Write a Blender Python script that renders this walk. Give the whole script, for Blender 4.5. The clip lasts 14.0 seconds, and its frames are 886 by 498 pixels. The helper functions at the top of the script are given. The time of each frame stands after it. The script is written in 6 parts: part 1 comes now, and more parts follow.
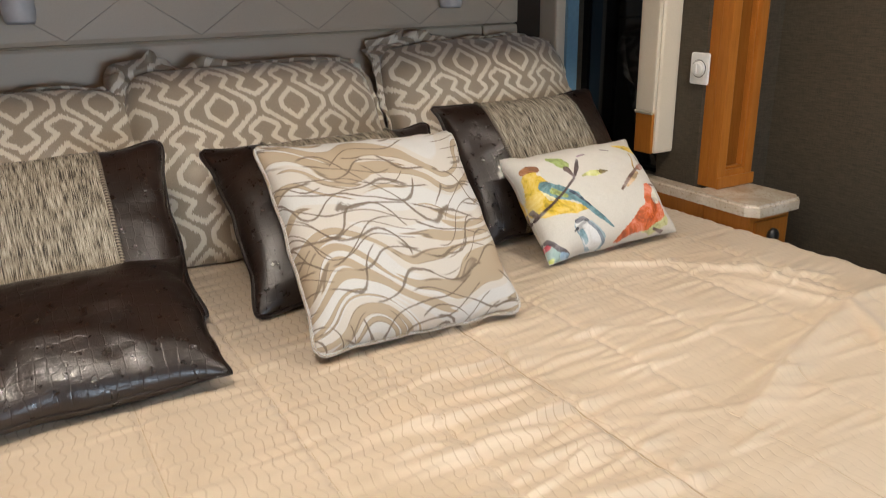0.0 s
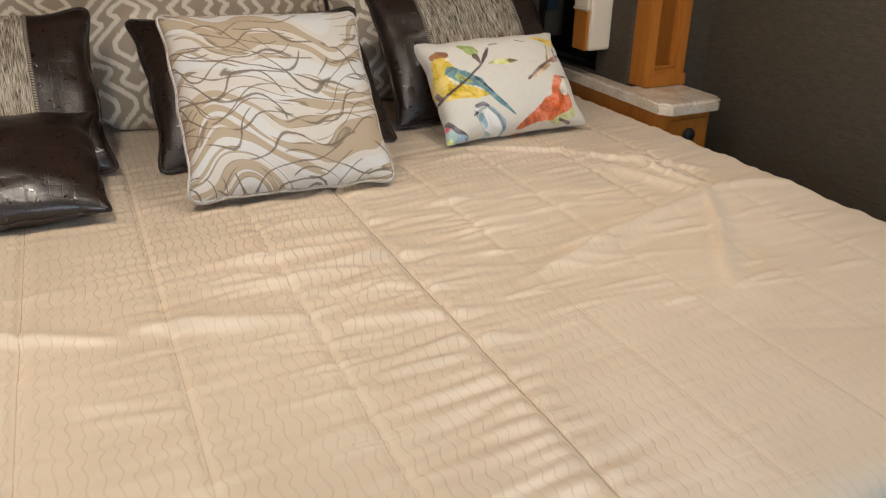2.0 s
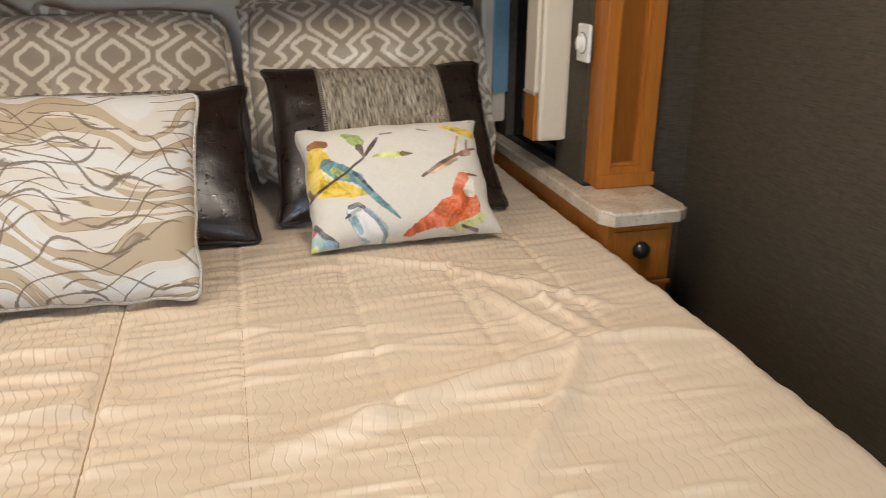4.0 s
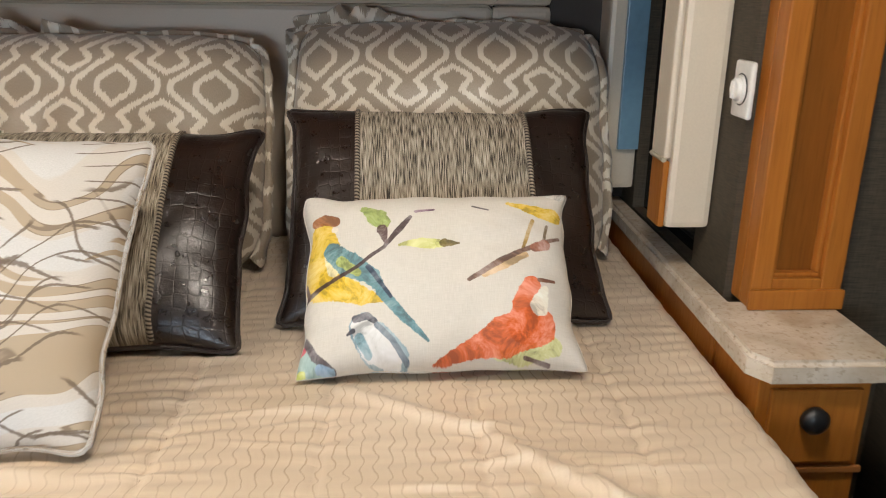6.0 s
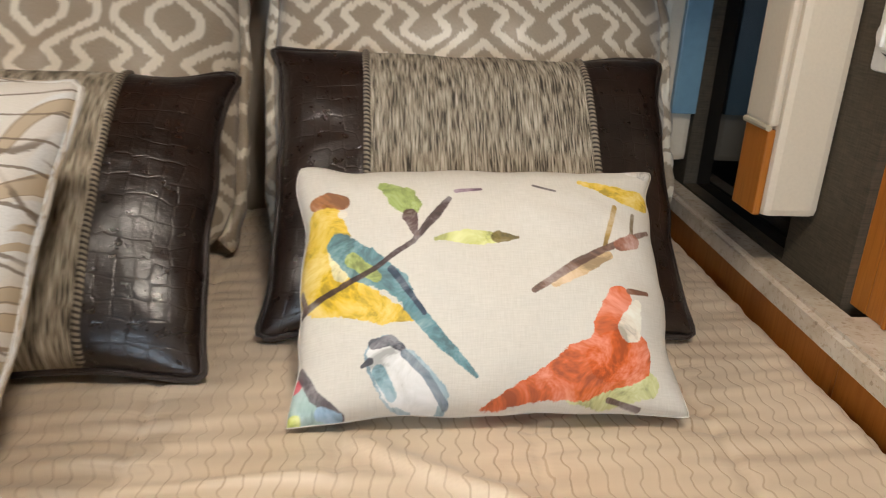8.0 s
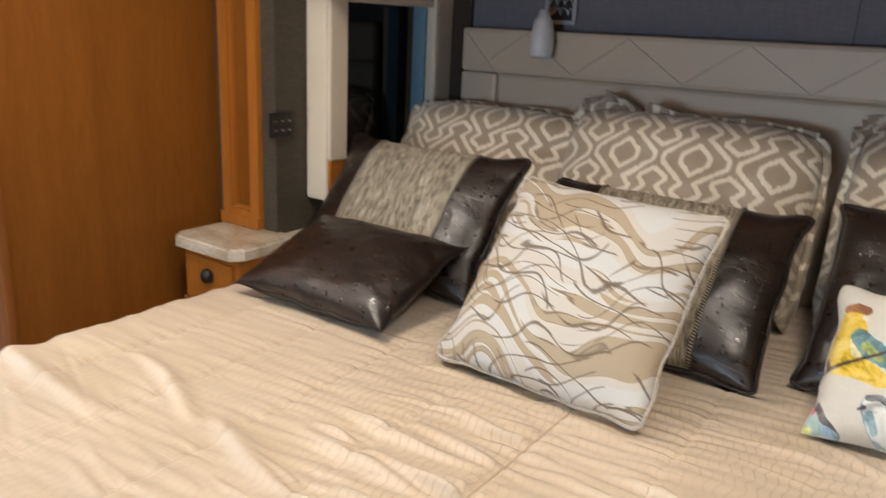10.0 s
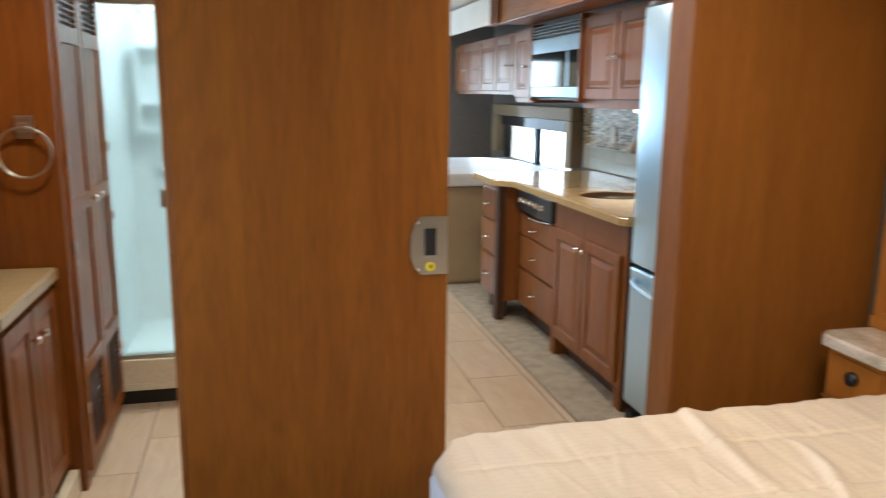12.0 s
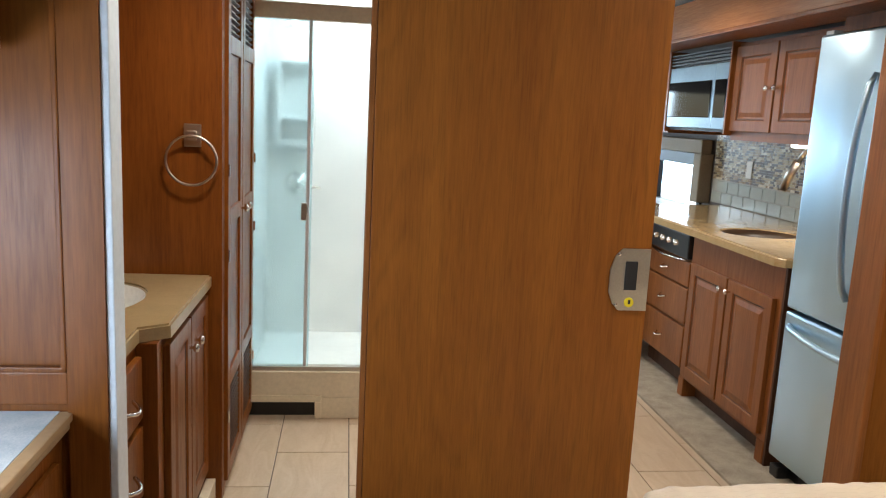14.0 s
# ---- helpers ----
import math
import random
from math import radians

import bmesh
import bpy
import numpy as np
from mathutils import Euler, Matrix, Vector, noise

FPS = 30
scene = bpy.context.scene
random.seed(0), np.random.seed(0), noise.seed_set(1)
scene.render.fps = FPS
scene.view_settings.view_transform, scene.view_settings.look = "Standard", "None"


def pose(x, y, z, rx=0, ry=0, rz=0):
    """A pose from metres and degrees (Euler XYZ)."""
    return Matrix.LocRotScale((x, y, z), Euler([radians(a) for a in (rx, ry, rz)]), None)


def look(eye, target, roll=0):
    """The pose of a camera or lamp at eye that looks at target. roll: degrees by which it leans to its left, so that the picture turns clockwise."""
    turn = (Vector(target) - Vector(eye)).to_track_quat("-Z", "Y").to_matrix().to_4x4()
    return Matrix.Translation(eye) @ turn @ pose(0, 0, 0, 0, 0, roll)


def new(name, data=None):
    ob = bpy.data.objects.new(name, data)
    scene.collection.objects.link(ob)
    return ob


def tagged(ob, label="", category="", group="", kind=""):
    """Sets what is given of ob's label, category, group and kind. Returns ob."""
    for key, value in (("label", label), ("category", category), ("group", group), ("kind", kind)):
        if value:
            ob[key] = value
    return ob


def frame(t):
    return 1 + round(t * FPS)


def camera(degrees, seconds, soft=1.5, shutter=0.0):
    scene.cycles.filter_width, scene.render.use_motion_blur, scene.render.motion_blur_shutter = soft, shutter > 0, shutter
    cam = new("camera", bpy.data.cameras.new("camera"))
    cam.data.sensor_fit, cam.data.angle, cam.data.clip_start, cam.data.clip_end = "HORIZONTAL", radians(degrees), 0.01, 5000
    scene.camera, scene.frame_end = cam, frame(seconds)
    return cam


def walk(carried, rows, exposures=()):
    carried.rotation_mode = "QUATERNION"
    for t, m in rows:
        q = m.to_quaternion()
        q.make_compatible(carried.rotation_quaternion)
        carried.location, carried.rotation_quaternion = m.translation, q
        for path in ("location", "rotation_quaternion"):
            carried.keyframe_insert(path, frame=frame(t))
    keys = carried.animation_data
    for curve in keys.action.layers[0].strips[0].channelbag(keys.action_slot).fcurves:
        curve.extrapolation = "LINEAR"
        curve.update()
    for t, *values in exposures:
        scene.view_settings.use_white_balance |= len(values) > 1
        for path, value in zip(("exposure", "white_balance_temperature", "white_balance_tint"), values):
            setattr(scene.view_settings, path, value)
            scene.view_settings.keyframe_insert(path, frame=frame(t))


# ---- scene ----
cam = camera(59.7, 14.0, soft=1.0, shutter=0.35)
PATH = [
    (0, (0.159, -0.036, 1.366), (1.109, 1.598, 0.711), -1.1),
    (0.5, (0.118, -0.163, 1.342), (1.061, 1.427, 0.579), -1.0),
    (1, (0.09, -0.234, 1.307), (1.103, 1.24, 0.412), 0.7),
    (1.5, (0.222, -0.317, 1.316), (1.202, 1.175, 0.414), 1.1),
    (2, (0.433, -0.388, 1.326), (1.208, 1.245, 0.47), 0.6),
    (2.5, (0.582, -0.352, 1.348), (1.269, 1.334, 0.52), -0.4),
    (3, (0.797, -0.257, 1.379), (1.615, 1.38, 0.57), -0.3),
    (3.5, (1.031, -0.275, 1.344), (1.742, 1.444, 0.609), -0.9),
    (4, (1.145, -0.223, 1.31), (1.631, 1.583, 0.6), 0.1),
    (4.2, (1.207, -0.183, 1.325), (1.586, 1.639, 0.593), -0.3),
    (6.3, (1.449, 0.455, 1.219), (1.533, 2.354, 0.597), 0.6),
    (6.5, (1.406, 0.545, 1.191), (1.591, 2.436, 0.566), 0.4),
    (7, (1.358, 0.748, 1.124), (1.694, 2.614, 0.489), 1.3),
    (7.2, (1.326, 0.798, 1.114), (1.734, 2.64, 0.452), 3.0),
    (9.5, (1.469, 0.123, 1.369), (0.638, 1.788, 0.637), 1.4),
    (10, (1.438, -0.024, 1.374), (0.353, 1.56, 0.815), 2.7),
    (10.5, (1.485, -0.185, 1.429), (0.308, 1.37, 0.986), 2.5),
    (10.8, (1.501, -0.285, 1.418), (0.261, 1.231, 1.015), 2.3),
    (11, (1.491, -0.314, 1.436), (0.147, 1.109, 1.024), 1.5),
    (11.5, (1.476, -0.323, 1.45), (-0.218, 0.658, 1.044), 0.2),
    (12, (1.464, -0.304, 1.439), (-0.443, 0.153, 1.045), 0.6),
    (12.5, (1.439, -0.315, 1.431), (-0.514, -0.206, 1.018), 2.1),
    (13, (1.401, -0.396, 1.43), (-0.555, -0.365, 1.014), 3.1),
    (13.5, (1.352, -0.487, 1.424), (-0.605, -0.347, 1.036), 3.3),
    (14, (1.326, -0.536, 1.424), (-0.628, -0.284, 1.084), 2.9),
]
walk(cam, [(t, look(eye, target, roll)) for t, eye, target, roll in PATH], [(0, -0.26), (0.5, -0.34), (1, -0.48), (1.5, -0.52), (2, -0.48), (3, -0.35), (4.2, -0.24), (6.3, -0.08), (7.2, -0.06), (9.5, -0.30), (10.5, -0.12), (11.5, -0.14), (12, -0.24), (12.5, -0.22), (13.5, -0.18), (14, -0.24)])

# ---- light ----
world = bpy.data.worlds.new("sky")
scene.world = world
world.use_nodes = True
wt = world.node_tree
sky = wt.nodes.new("ShaderNodeTexSky")
sky.sky_type, sky.sun_disc = "NISHITA", False
sky.sun_elevation, sky.sun_rotation = radians(38), radians(200)
wt.nodes["Background"].inputs[1].default_value = 0.12
wt.links.new(sky.outputs[0], wt.nodes["Background"].inputs[0])

sun_data = bpy.data.lights.new("sun", "SUN")
sun_data.energy, sun_data.angle, sun_data.color = 2.5, radians(0.5), (1, 0.94, 0.86)
sun = new("sun", sun_data)
sun.matrix_world = look((-3, -8, 7), (0, 0, 0))


def area_lamp(name, place, target, w, h, watts, colour, spread=180):
    data = bpy.data.lights.new(name, "AREA")
    data.shape, data.size, data.size_y, data.energy, data.color = "RECTANGLE", w, h, watts, colour
    data.spread = radians(spread)
    ob = new(name, data)
    ob.matrix_world = look(place, target)
    return ob


WARM, COOL = (1.0, 0.89, 0.76), (0.58, 0.78, 1.0)
# ceiling downlights of the bedroom, hall and kitchen
for lx, ly, watts in ((0.22, 0.76, 14), (1.56, 0.76, 14), (-0.9, 0.45, 8), (-2.2, 0.75, 10), (-3.6, 0.6, 9), (-5.2, 0.6, 8), (-0.75, -0.75, 13)):
    area_lamp("downlight", (lx, ly, 2.08), (lx, ly, 0), 0.16, 0.16, watts, WARM, 164)
# daylight through the bedroom window, the shower skylight and the kitchen windows
area_lamp("window_light", (0.75, -1.60, 1.08), (0.75, 1.0, 0.72), 1.1, 0.48, 34, (0.66, 0.82, 1.0))
area_lamp("skylight_light", (-2.6, -0.5, 2.09), (-2.6, -0.5, 0), 0.5, 0.6, 17, (0.86, 0.95, 1.0))
# added cool fill before the closed hall wall, to brighten kitchen and refrigerator
area_lamp("hall_window_light", (-5.1, -1.60, 1.3), (-5.1, 1.0, 1.1), 1.6, 0.7, 65, (0.64, 0.83, 1.0))
area_lamp("kitchen_window_light", (-5.0, 2.0, 1.1), (-4.0, 0.5, 0.7), 1.3, 0.5, 14, COOL)
area_lamp("front_window_light", (-7.9, 0.3, 1.4), (-3.0, 0.4, 1.0), 1.8, 0.9, 70, (0.60, 0.82, 1.0))


# ---- materials ----
class Shader:
    def __init__(self, name, colour=(0.5, 0.5, 0.5), rough=0.5, metal=0.0):
        self.mat = bpy.data.materials.new(name)
        self.mat.use_nodes = True
        self.nt = self.mat.node_tree
        self.bsdf = self.nt.nodes["Principled BSDF"]
        self.set("Base Color", (*colour, 1))
        self.set("Roughness", rough)
        self.set("Metallic", metal)

    def set(self, key, value):
        sock = self.bsdf.inputs[key]
        if isinstance(value, bpy.types.NodeSocket):
            self.nt.links.new(value, sock)
        else:
            sock.default_value = value

    def put(self, sock, value):
        if isinstance(value, bpy.types.NodeSocket):
            self.nt.links.new(value, sock)
        else:
            sock.default_value = value

    def math(self, op, a, b=0.0, c=None, clamp=False):
        n = self.nt.nodes.new("ShaderNodeMath")
        n.operation, n.use_clamp = op, clamp
        self.put(n.inputs[0], a)
        self.put(n.inputs[1], b)
        if c is not None:
            self.put(n.inputs[2], c)
        return n.outputs[0]

    def coords(self, kind="Object"):
        return self.nt.nodes.new("ShaderNodeTexCoord").outputs[kind]

    def split(self, vec):
        n = self.nt.nodes.new("ShaderNodeSeparateXYZ")
        self.put(n.inputs[0], vec)
        return n.outputs

    def join(self, x, y, z=0.0):
        n = self.nt.nodes.new("ShaderNodeCombineXYZ")
        for s, v in zip(n.inputs, (x, y, z)):
            self.put(s, v)
        return n.outputs[0]

    def mapped(self, vec, scale=(1, 1, 1), turn=(0, 0, 0), move=(0, 0, 0)):
        n = self.nt.nodes.new("ShaderNodeMapping")
        self.put(n.inputs[0], vec)
        n.inputs["Scale"].default_value = scale
        n.inputs["Rotation"].default_value = [radians(a) for a in turn]
        n.inputs["Location"].default_value = move
        return n.outputs[0]

    def noise(self, vec, scale, detail=3.0, rough=0.55, distort=0.0):
        n = self.nt.nodes.new("ShaderNodeTexNoise")
        self.put(n.inputs["Vector"], vec)
        n.inputs["Scale"].default_value, n.inputs["Detail"].default_value = scale, detail
        n.inputs["Roughness"].default_value, n.inputs["Distortion"].default_value = rough, distort
        return n.outputs["Fac"]

    def voronoi(self, vec, scale, feature="F1", out="Distance", random_=1.0):
        n = self.nt.nodes.new("ShaderNodeTexVoronoi")
        n.feature = feature
        self.put(n.inputs["Vector"], vec)
        n.inputs["Scale"].default_value, n.inputs["Randomness"].default_value = scale, random_
        return n.outputs[out]

    def ramp(self, fac, stops, ease="LINEAR"):
        n = self.nt.nodes.new("ShaderNodeValToRGB")
        n.color_ramp.interpolation = ease
        while len(n.color_ramp.elements) < len(stops):
            n.color_ramp.elements.new(0.5)
        for e, (p, c) in zip(n.color_ramp.elements, stops):
            e.position, e.color = p, (*c, 1) if len(c) == 3 else c
        self.put(n.inputs[0], fac)
        return n.outputs[0]

    def mix(self, fac, a, b, kind="MIX"):
        n = self.nt.nodes.new("ShaderNodeMix")
        n.data_type, n.blend_type = "RGBA", kind
        self.put(n.inputs[0], fac)
        for s, v in ((n.inputs[6], a), (n.inputs[7], b)):
            self.put(s, (*v, 1) if isinstance(v, tuple) and len(v) == 3 else v)
        return n.outputs[2]

    def step(self, x, low, high):
        n = self.nt.nodes.new("ShaderNodeMapRange")
        n.interpolation_type = "SMOOTHSTEP"
        self.put(n.inputs[0], x)
        n.inputs[1].default_value, n.inputs[2].default_value = low, high
        return n.outputs[0]

    def bump(self, height, strength=0.3, distance=0.002):
        n = self.nt.nodes.new("ShaderNodeBump")
        n.inputs["Strength"].default_value, n.inputs["Distance"].default_value = strength, distance
        self.put(n.inputs["Height"], height)
        if self.bsdf.inputs["Normal"].is_linked:
            self.nt.links.new(self.bsdf.inputs["Normal"].links[0].from_socket, n.inputs["Normal"])
        self.set("Normal", n.outputs[0])

    def random(self):
        return self.nt.nodes.new("ShaderNodeObjectInfo").outputs["Random"]


def wood(name, dark, light, rough=0.34, along="z", coat=0.25, grain=1.0, pores=0.22, figure=0.0):
    s = Shader(name, light, rough)
    co = s.coords()
    stretch = {"z": (1, 1, 0.07), "x": (0.07, 1, 1), "y": (1, 0.07, 1)}[along]
    shift = s.math("MULTIPLY", s.random(), 7.0)
    n = s.nt.nodes.new("ShaderNodeVectorMath")
    s.put(n.inputs[0], co)
    s.put(n.inputs[1], s.join(shift, shift, shift))
    vec = s.mapped(n.outputs[0], stretch)
    big = s.noise(vec, 11 * grain, 4, 0.6, 0.25)
    fine = s.noise(vec, 120 * grain, 3, 0.6)
    blotch = s.noise(co, 2.5, 2)
    fac = s.math("ADD", s.math("MULTIPLY", big, 0.55), s.math("MULTIPLY", fine, 0.45))
    col = s.ramp(fac, [(0.34, dark), (0.68, light)])
    col = s.mix(s.step(blotch, 0.35, 0.7), col, s.mix(0.22, col, dark))
    # short dark pores along the grain
    pore = s.noise(s.mapped(n.outputs[0], tuple(0.035 if q < 0.5 else 1 for q in stretch)), 330, 2, 0.5)
    col = s.mix(s.math("MULTIPLY", s.step(pore, 0.54, 0.68), pores), col, tuple(q * 0.45 for q in dark))
    if figure:
        # cathedral figure: contour lines of a slow field, stretched along the grain
        tall = s.noise(s.mapped(n.outputs[0], tuple(0.16 if q < 0.5 else 1 for q in stretch)), 3.2, 2, 0.5, 0.2)
        rings = s.math("PINGPONG", s.math("ADD", s.math("MULTIPLY", tall, 20.0), s.math("MULTIPLY", fine, 0.35)), 0.5)
        ring = s.math("SUBTRACT", 1.0, s.step(rings, 0.05, 0.24))
        col = s.mix(s.math("MULTIPLY", s.math("MULTIPLY", ring, s.step(pore, 0.25, 0.62)), figure), col, tuple(q * 0.4 for q in dark))
    s.set("Base Color", col)
    s.set("Roughness", s.ramp(fine, [(0.3, (rough + 0.08,) * 3), (0.7, (rough - 0.05,) * 3)]))
    s.set("Specular IOR Level", 0.2)
    s.set("Coat Weight", coat * 0.5)
    s.set("Coat Roughness", 0.22)
    s.bump(fac, 0.08, 0.002)
    return s.mat


HONEY = wood("honey_maple", (0.34, 0.113, 0.018), (0.46, 0.168, 0.029))
CHERRY = wood("cherry_panel", (0.19, 0.053, 0.0055), (0.278, 0.090, 0.010), 0.5, "z", 0.1, 1.5, 0.22, 0.15)
PARTITION = wood("amber_panel", (0.195, 0.061, 0.007), (0.26, 0.090, 0.012), 0.55, "z", 0.03, 1.5)
CHERRY_X = wood("cherry_rail", (0.24, 0.088, 0.025), (0.42, 0.175, 0.055), 0.34, "x")
BATH_WOOD = wood("bath_walnut", (0.14, 0.040, 0.006), (0.25, 0.080, 0.013), 0.36, "z", 0.24)
KITCHEN_WOOD = wood("glazed_maple", (0.17, 0.054, 0.012), (0.285, 0.100, 0.025), 0.38)
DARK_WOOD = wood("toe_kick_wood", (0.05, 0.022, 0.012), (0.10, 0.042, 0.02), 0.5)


def wallpaper(name, dark, light, scale=1.0):
    s = Shader(name, dark, 0.72)
    co = s.coords()
    warp = s.noise(s.mapped(co, (30, 30, 420)), scale, 2, 0.6)
    weft = s.noise(s.mapped(co, (300, 300, 40)), scale, 2, 0.6)
    blotch = s.noise(co, 3, 3)
    fac = s.math("ADD", s.math("MULTIPLY", warp, 0.62), s.math("MULTIPLY", weft, 0.38))
    col = s.ramp(fac, [(0.36, dark), (0.64, light)])
    s.set("Base Color", s.mix(s.math("MULTIPLY", blotch, 0.25), col, dark))
    s.bump(fac, 0.35, 0.001)
    return s.mat


BROWN_PAPER = wallpaper("brown_woven_wallpaper", (0.040, 0.032, 0.021), (0.088, 0.068, 0.044))
SLATE_PAPER = wallpaper("slate_vinyl", (0.13, 0.13, 0.155), (0.18, 0.18, 0.21), 0.6)
GREY_PAPER = wallpaper("grey_vinyl", (0.12, 0.10, 0.09), (0.17, 0.15, 0.13), 0.6)


def plain(name, colour, rough=0.5, metal=0.0, grain=0.0, scale=60, spread=0.12):
    s = Shader(name, colour, rough, metal)
    co = s.coords()
    n = s.noise(co, scale, 3)
    lo = tuple(c * (1 - spread) for c in colour)
    hi = tuple(min(1, c * (1 + spread)) for c in colour)
    s.set("Base Color", s.ramp(s.math("ADD", s.math("MULTIPLY", n, 0.5), s.math("MULTIPLY", s.noise(co, 4, 2), 0.5)), [(0.3, lo), (0.7, hi)]))
    if grain:
        s.bump(n, grain, 0.001)
    return s.mat


CEILING = plain("ceiling_vinyl", (0.72, 0.68, 0.62), 0.6, 0, 0.1)
CREAM_LEATHER = plain("cream_leather", (0.68, 0.60, 0.48), 0.42, 0, 0.25, 220, 0.05)
HEAD_LEATHER = plain("taupe_leather", (0.53, 0.455, 0.36), 0.45, 0, 0.25, 260, 0.05)
CORD = plain("cream_cord", (0.42, 0.37, 0.28), 0.7, 0, 0.4, 400)
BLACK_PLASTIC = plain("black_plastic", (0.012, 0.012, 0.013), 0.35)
WHITE_PLASTIC = plain("white_plastic", (0.78, 0.77, 0.74), 0.35)
# blue of the window daylight, put into the colour
DAYLIT_EDGE = plain("daylight_blue_edge", (0.17, 0.31, 0.42), 0.3)
STITCH = plain("taupe_stitch", (0.44, 0.385, 0.31), 0.7)
SATIN = plain("satin_silver", (0.42, 0.42, 0.43), 0.4, 0.35)
GREY_TRIM = plain("grey_jamb", (0.56, 0.59, 0.62), 0.35)
ACRYLIC = plain("white_acrylic", (0.80, 0.82, 0.81), 0.25)
CURB = plain("almond_acrylic", (0.62, 0.54, 0.40), 0.35)
YELLOW = plain("yellow_sticker", (0.80, 0.62, 0.02), 0.5)
CHROME = Shader("chrome", (0.82, 0.80, 0.77), 0.14, 1.0).mat
NICKEL = plain("brushed_nickel", (0.50, 0.47, 0.42), 0.32, 1.0, 0.1, 300)
BLACK_GLASS = Shader("black_glass", (0.006, 0.006, 0.007), 0.06).mat
MATTRESS = plain("mattress_ticking", (0.55, 0.53, 0.5), 0.8)
BENCH = plain("sand_vinyl", (0.36, 0.27, 0.16), 0.5, 0, 0.2)
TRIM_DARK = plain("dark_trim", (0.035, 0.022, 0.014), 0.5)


def glass(name, tint, rough):
    s = Shader(name, tint, rough)
    s.set("Transmission Weight", 1.0)
    s.set("IOR", 1.45)
    return s.mat


CLEAR = glass("clear_glass", (0.95, 0.98, 0.97), 0.0)
FROSTED = glass("frosted_shower_glass", (0.64, 0.83, 0.88), 0.16)
SHADE_GLASS = plain("frosted_white_glass", (0.66, 0.66, 0.68), 0.35)


def steel():
    # the blue of reflected daylight is put into the steel's base colour
    s = Shader("stainless_steel", (0.50, 0.68, 0.82), 0.3, 1.0)
    co = s.coords()
    s.set("Roughness", s.ramp(s.noise(co, 6, 2), [(0.3, (0.30,) * 3), (0.7, (0.36,) * 3)]))
    s.bump(s.noise(s.mapped(co, (4.2, 1, 0.45)), 1.6, 1, 0.3, 0.3), 0.2, 0.05)
    return s.mat


STEEL = steel()


def travertine():
    s = Shader("travertine", (0.60, 0.53, 0.43), 0.22)
    co = s.coords()
    cloud = s.noise(co, 9, 5, 0.6, 0.5)
    speck = s.noise(co, 90, 3, 0.7)
    pit = s.voronoi(co, 42)
    col = s.ramp(cloud, [(0.3, (0.42, 0.33, 0.23)), (0.5, (0.58, 0.50, 0.40)), (0.7, (0.70, 0.64, 0.55))])
    col = s.mix(s.math("MULTIPLY", s.step(speck, 0.52, 0.66), 0.5), col, (0.36, 0.27, 0.18))
    col = s.mix(s.math("MULTIPLY", s.math("LESS_THAN", pit, 0.13), 0.5), col, (0.25, 0.18, 0.12))
    s.set("Base Color", col)
    s.set("Coat Weight", 0.3)
    return s.mat


MARBLE = travertine()


def stone_top(name, dark, light, rough=0.14, cloud_scale=14):
    s = Shader(name, light, rough)
    co = s.coords()
    cloud = s.noise(co, cloud_scale, 5, 0.65, 0.8)
    speck = s.noise(co, 260, 2, 0.7)
    fac = s.math("ADD", s.math("MULTIPLY", cloud, 0.6), s.math("MULTIPLY", speck, 0.4))
    s.set("Base Color", s.ramp(fac, [(0.35, dark), (0.65, light)]))
    return s.mat


COUNTER = stone_top("tan_solid_surface", (0.42, 0.29, 0.14), (0.54, 0.39, 0.21))
VANITY_TOP = stone_top("olive_tan_solid_surface", (0.30, 0.22, 0.11), (0.38, 0.285, 0.15), 0.3)
# dresser top: bluish window light and sky reflection are put into these colours
DRESSER_TOP = stone_top("daylit_marbled_top", (0.42, 0.56, 0.65), (0.76, 0.83, 0.87), 0.12, 6)


def tile_mat():
    s = Shader("porcelain_tile", (0.5, 0.42, 0.33), 0.3)
    co = s.coords()
    r = s.random()
    n = s.nt.nodes.new("ShaderNodeVectorMath")
    s.put(n.inputs[0], co)
    s.put(n.inputs[1], s.join(s.math("MULTIPLY", r, 13.0), s.math("MULTIPLY", r, 29.0)))
    vein = s.noise(s.mapped(n.outputs[0], (1.2, 5, 1), (0, 0, 8)), 3, 5, 0.6, 1.1)
    fine = s.noise(co, 70, 3)
    col = s.ramp(s.math("ADD", s.math("MULTIPLY", vein, 0.8), s.math("MULTIPLY", fine, 0.2)), [(0.3, (0.46, 0.335, 0.22)), (0.7, (0.60, 0.475, 0.345))])
    s.set("Base Color", s.mix(s.math("MULTIPLY", r, 0.18), col, (0.42, 0.33, 0.24)))
    s.bump(fine, 0.05, 0.001)
    return s.mat


TILE = tile_mat()
GROUT = plain("grout", (0.16, 0.13, 0.10), 0.9, 0, 0.4, 200)


def carpet():
    s = Shader("beige_carpet", (0.3, 0.25, 0.19), 0.95)
    co = s.coords()
    n = s.noise(co, 180, 3, 0.7)
    b = s.noise(co, 14, 3)
    col = s.ramp(s.math("ADD", s.math("MULTIPLY", n, 0.6), s.math("MULTIPLY", b, 0.4)), [(0.32, (0.26, 0.21, 0.15)), (0.68, (0.56, 0.485, 0.375))])
    s.set("Base Color", col)
    s.bump(n, 0.9, 0.008)
    return s.mat


CARPET = carpet()


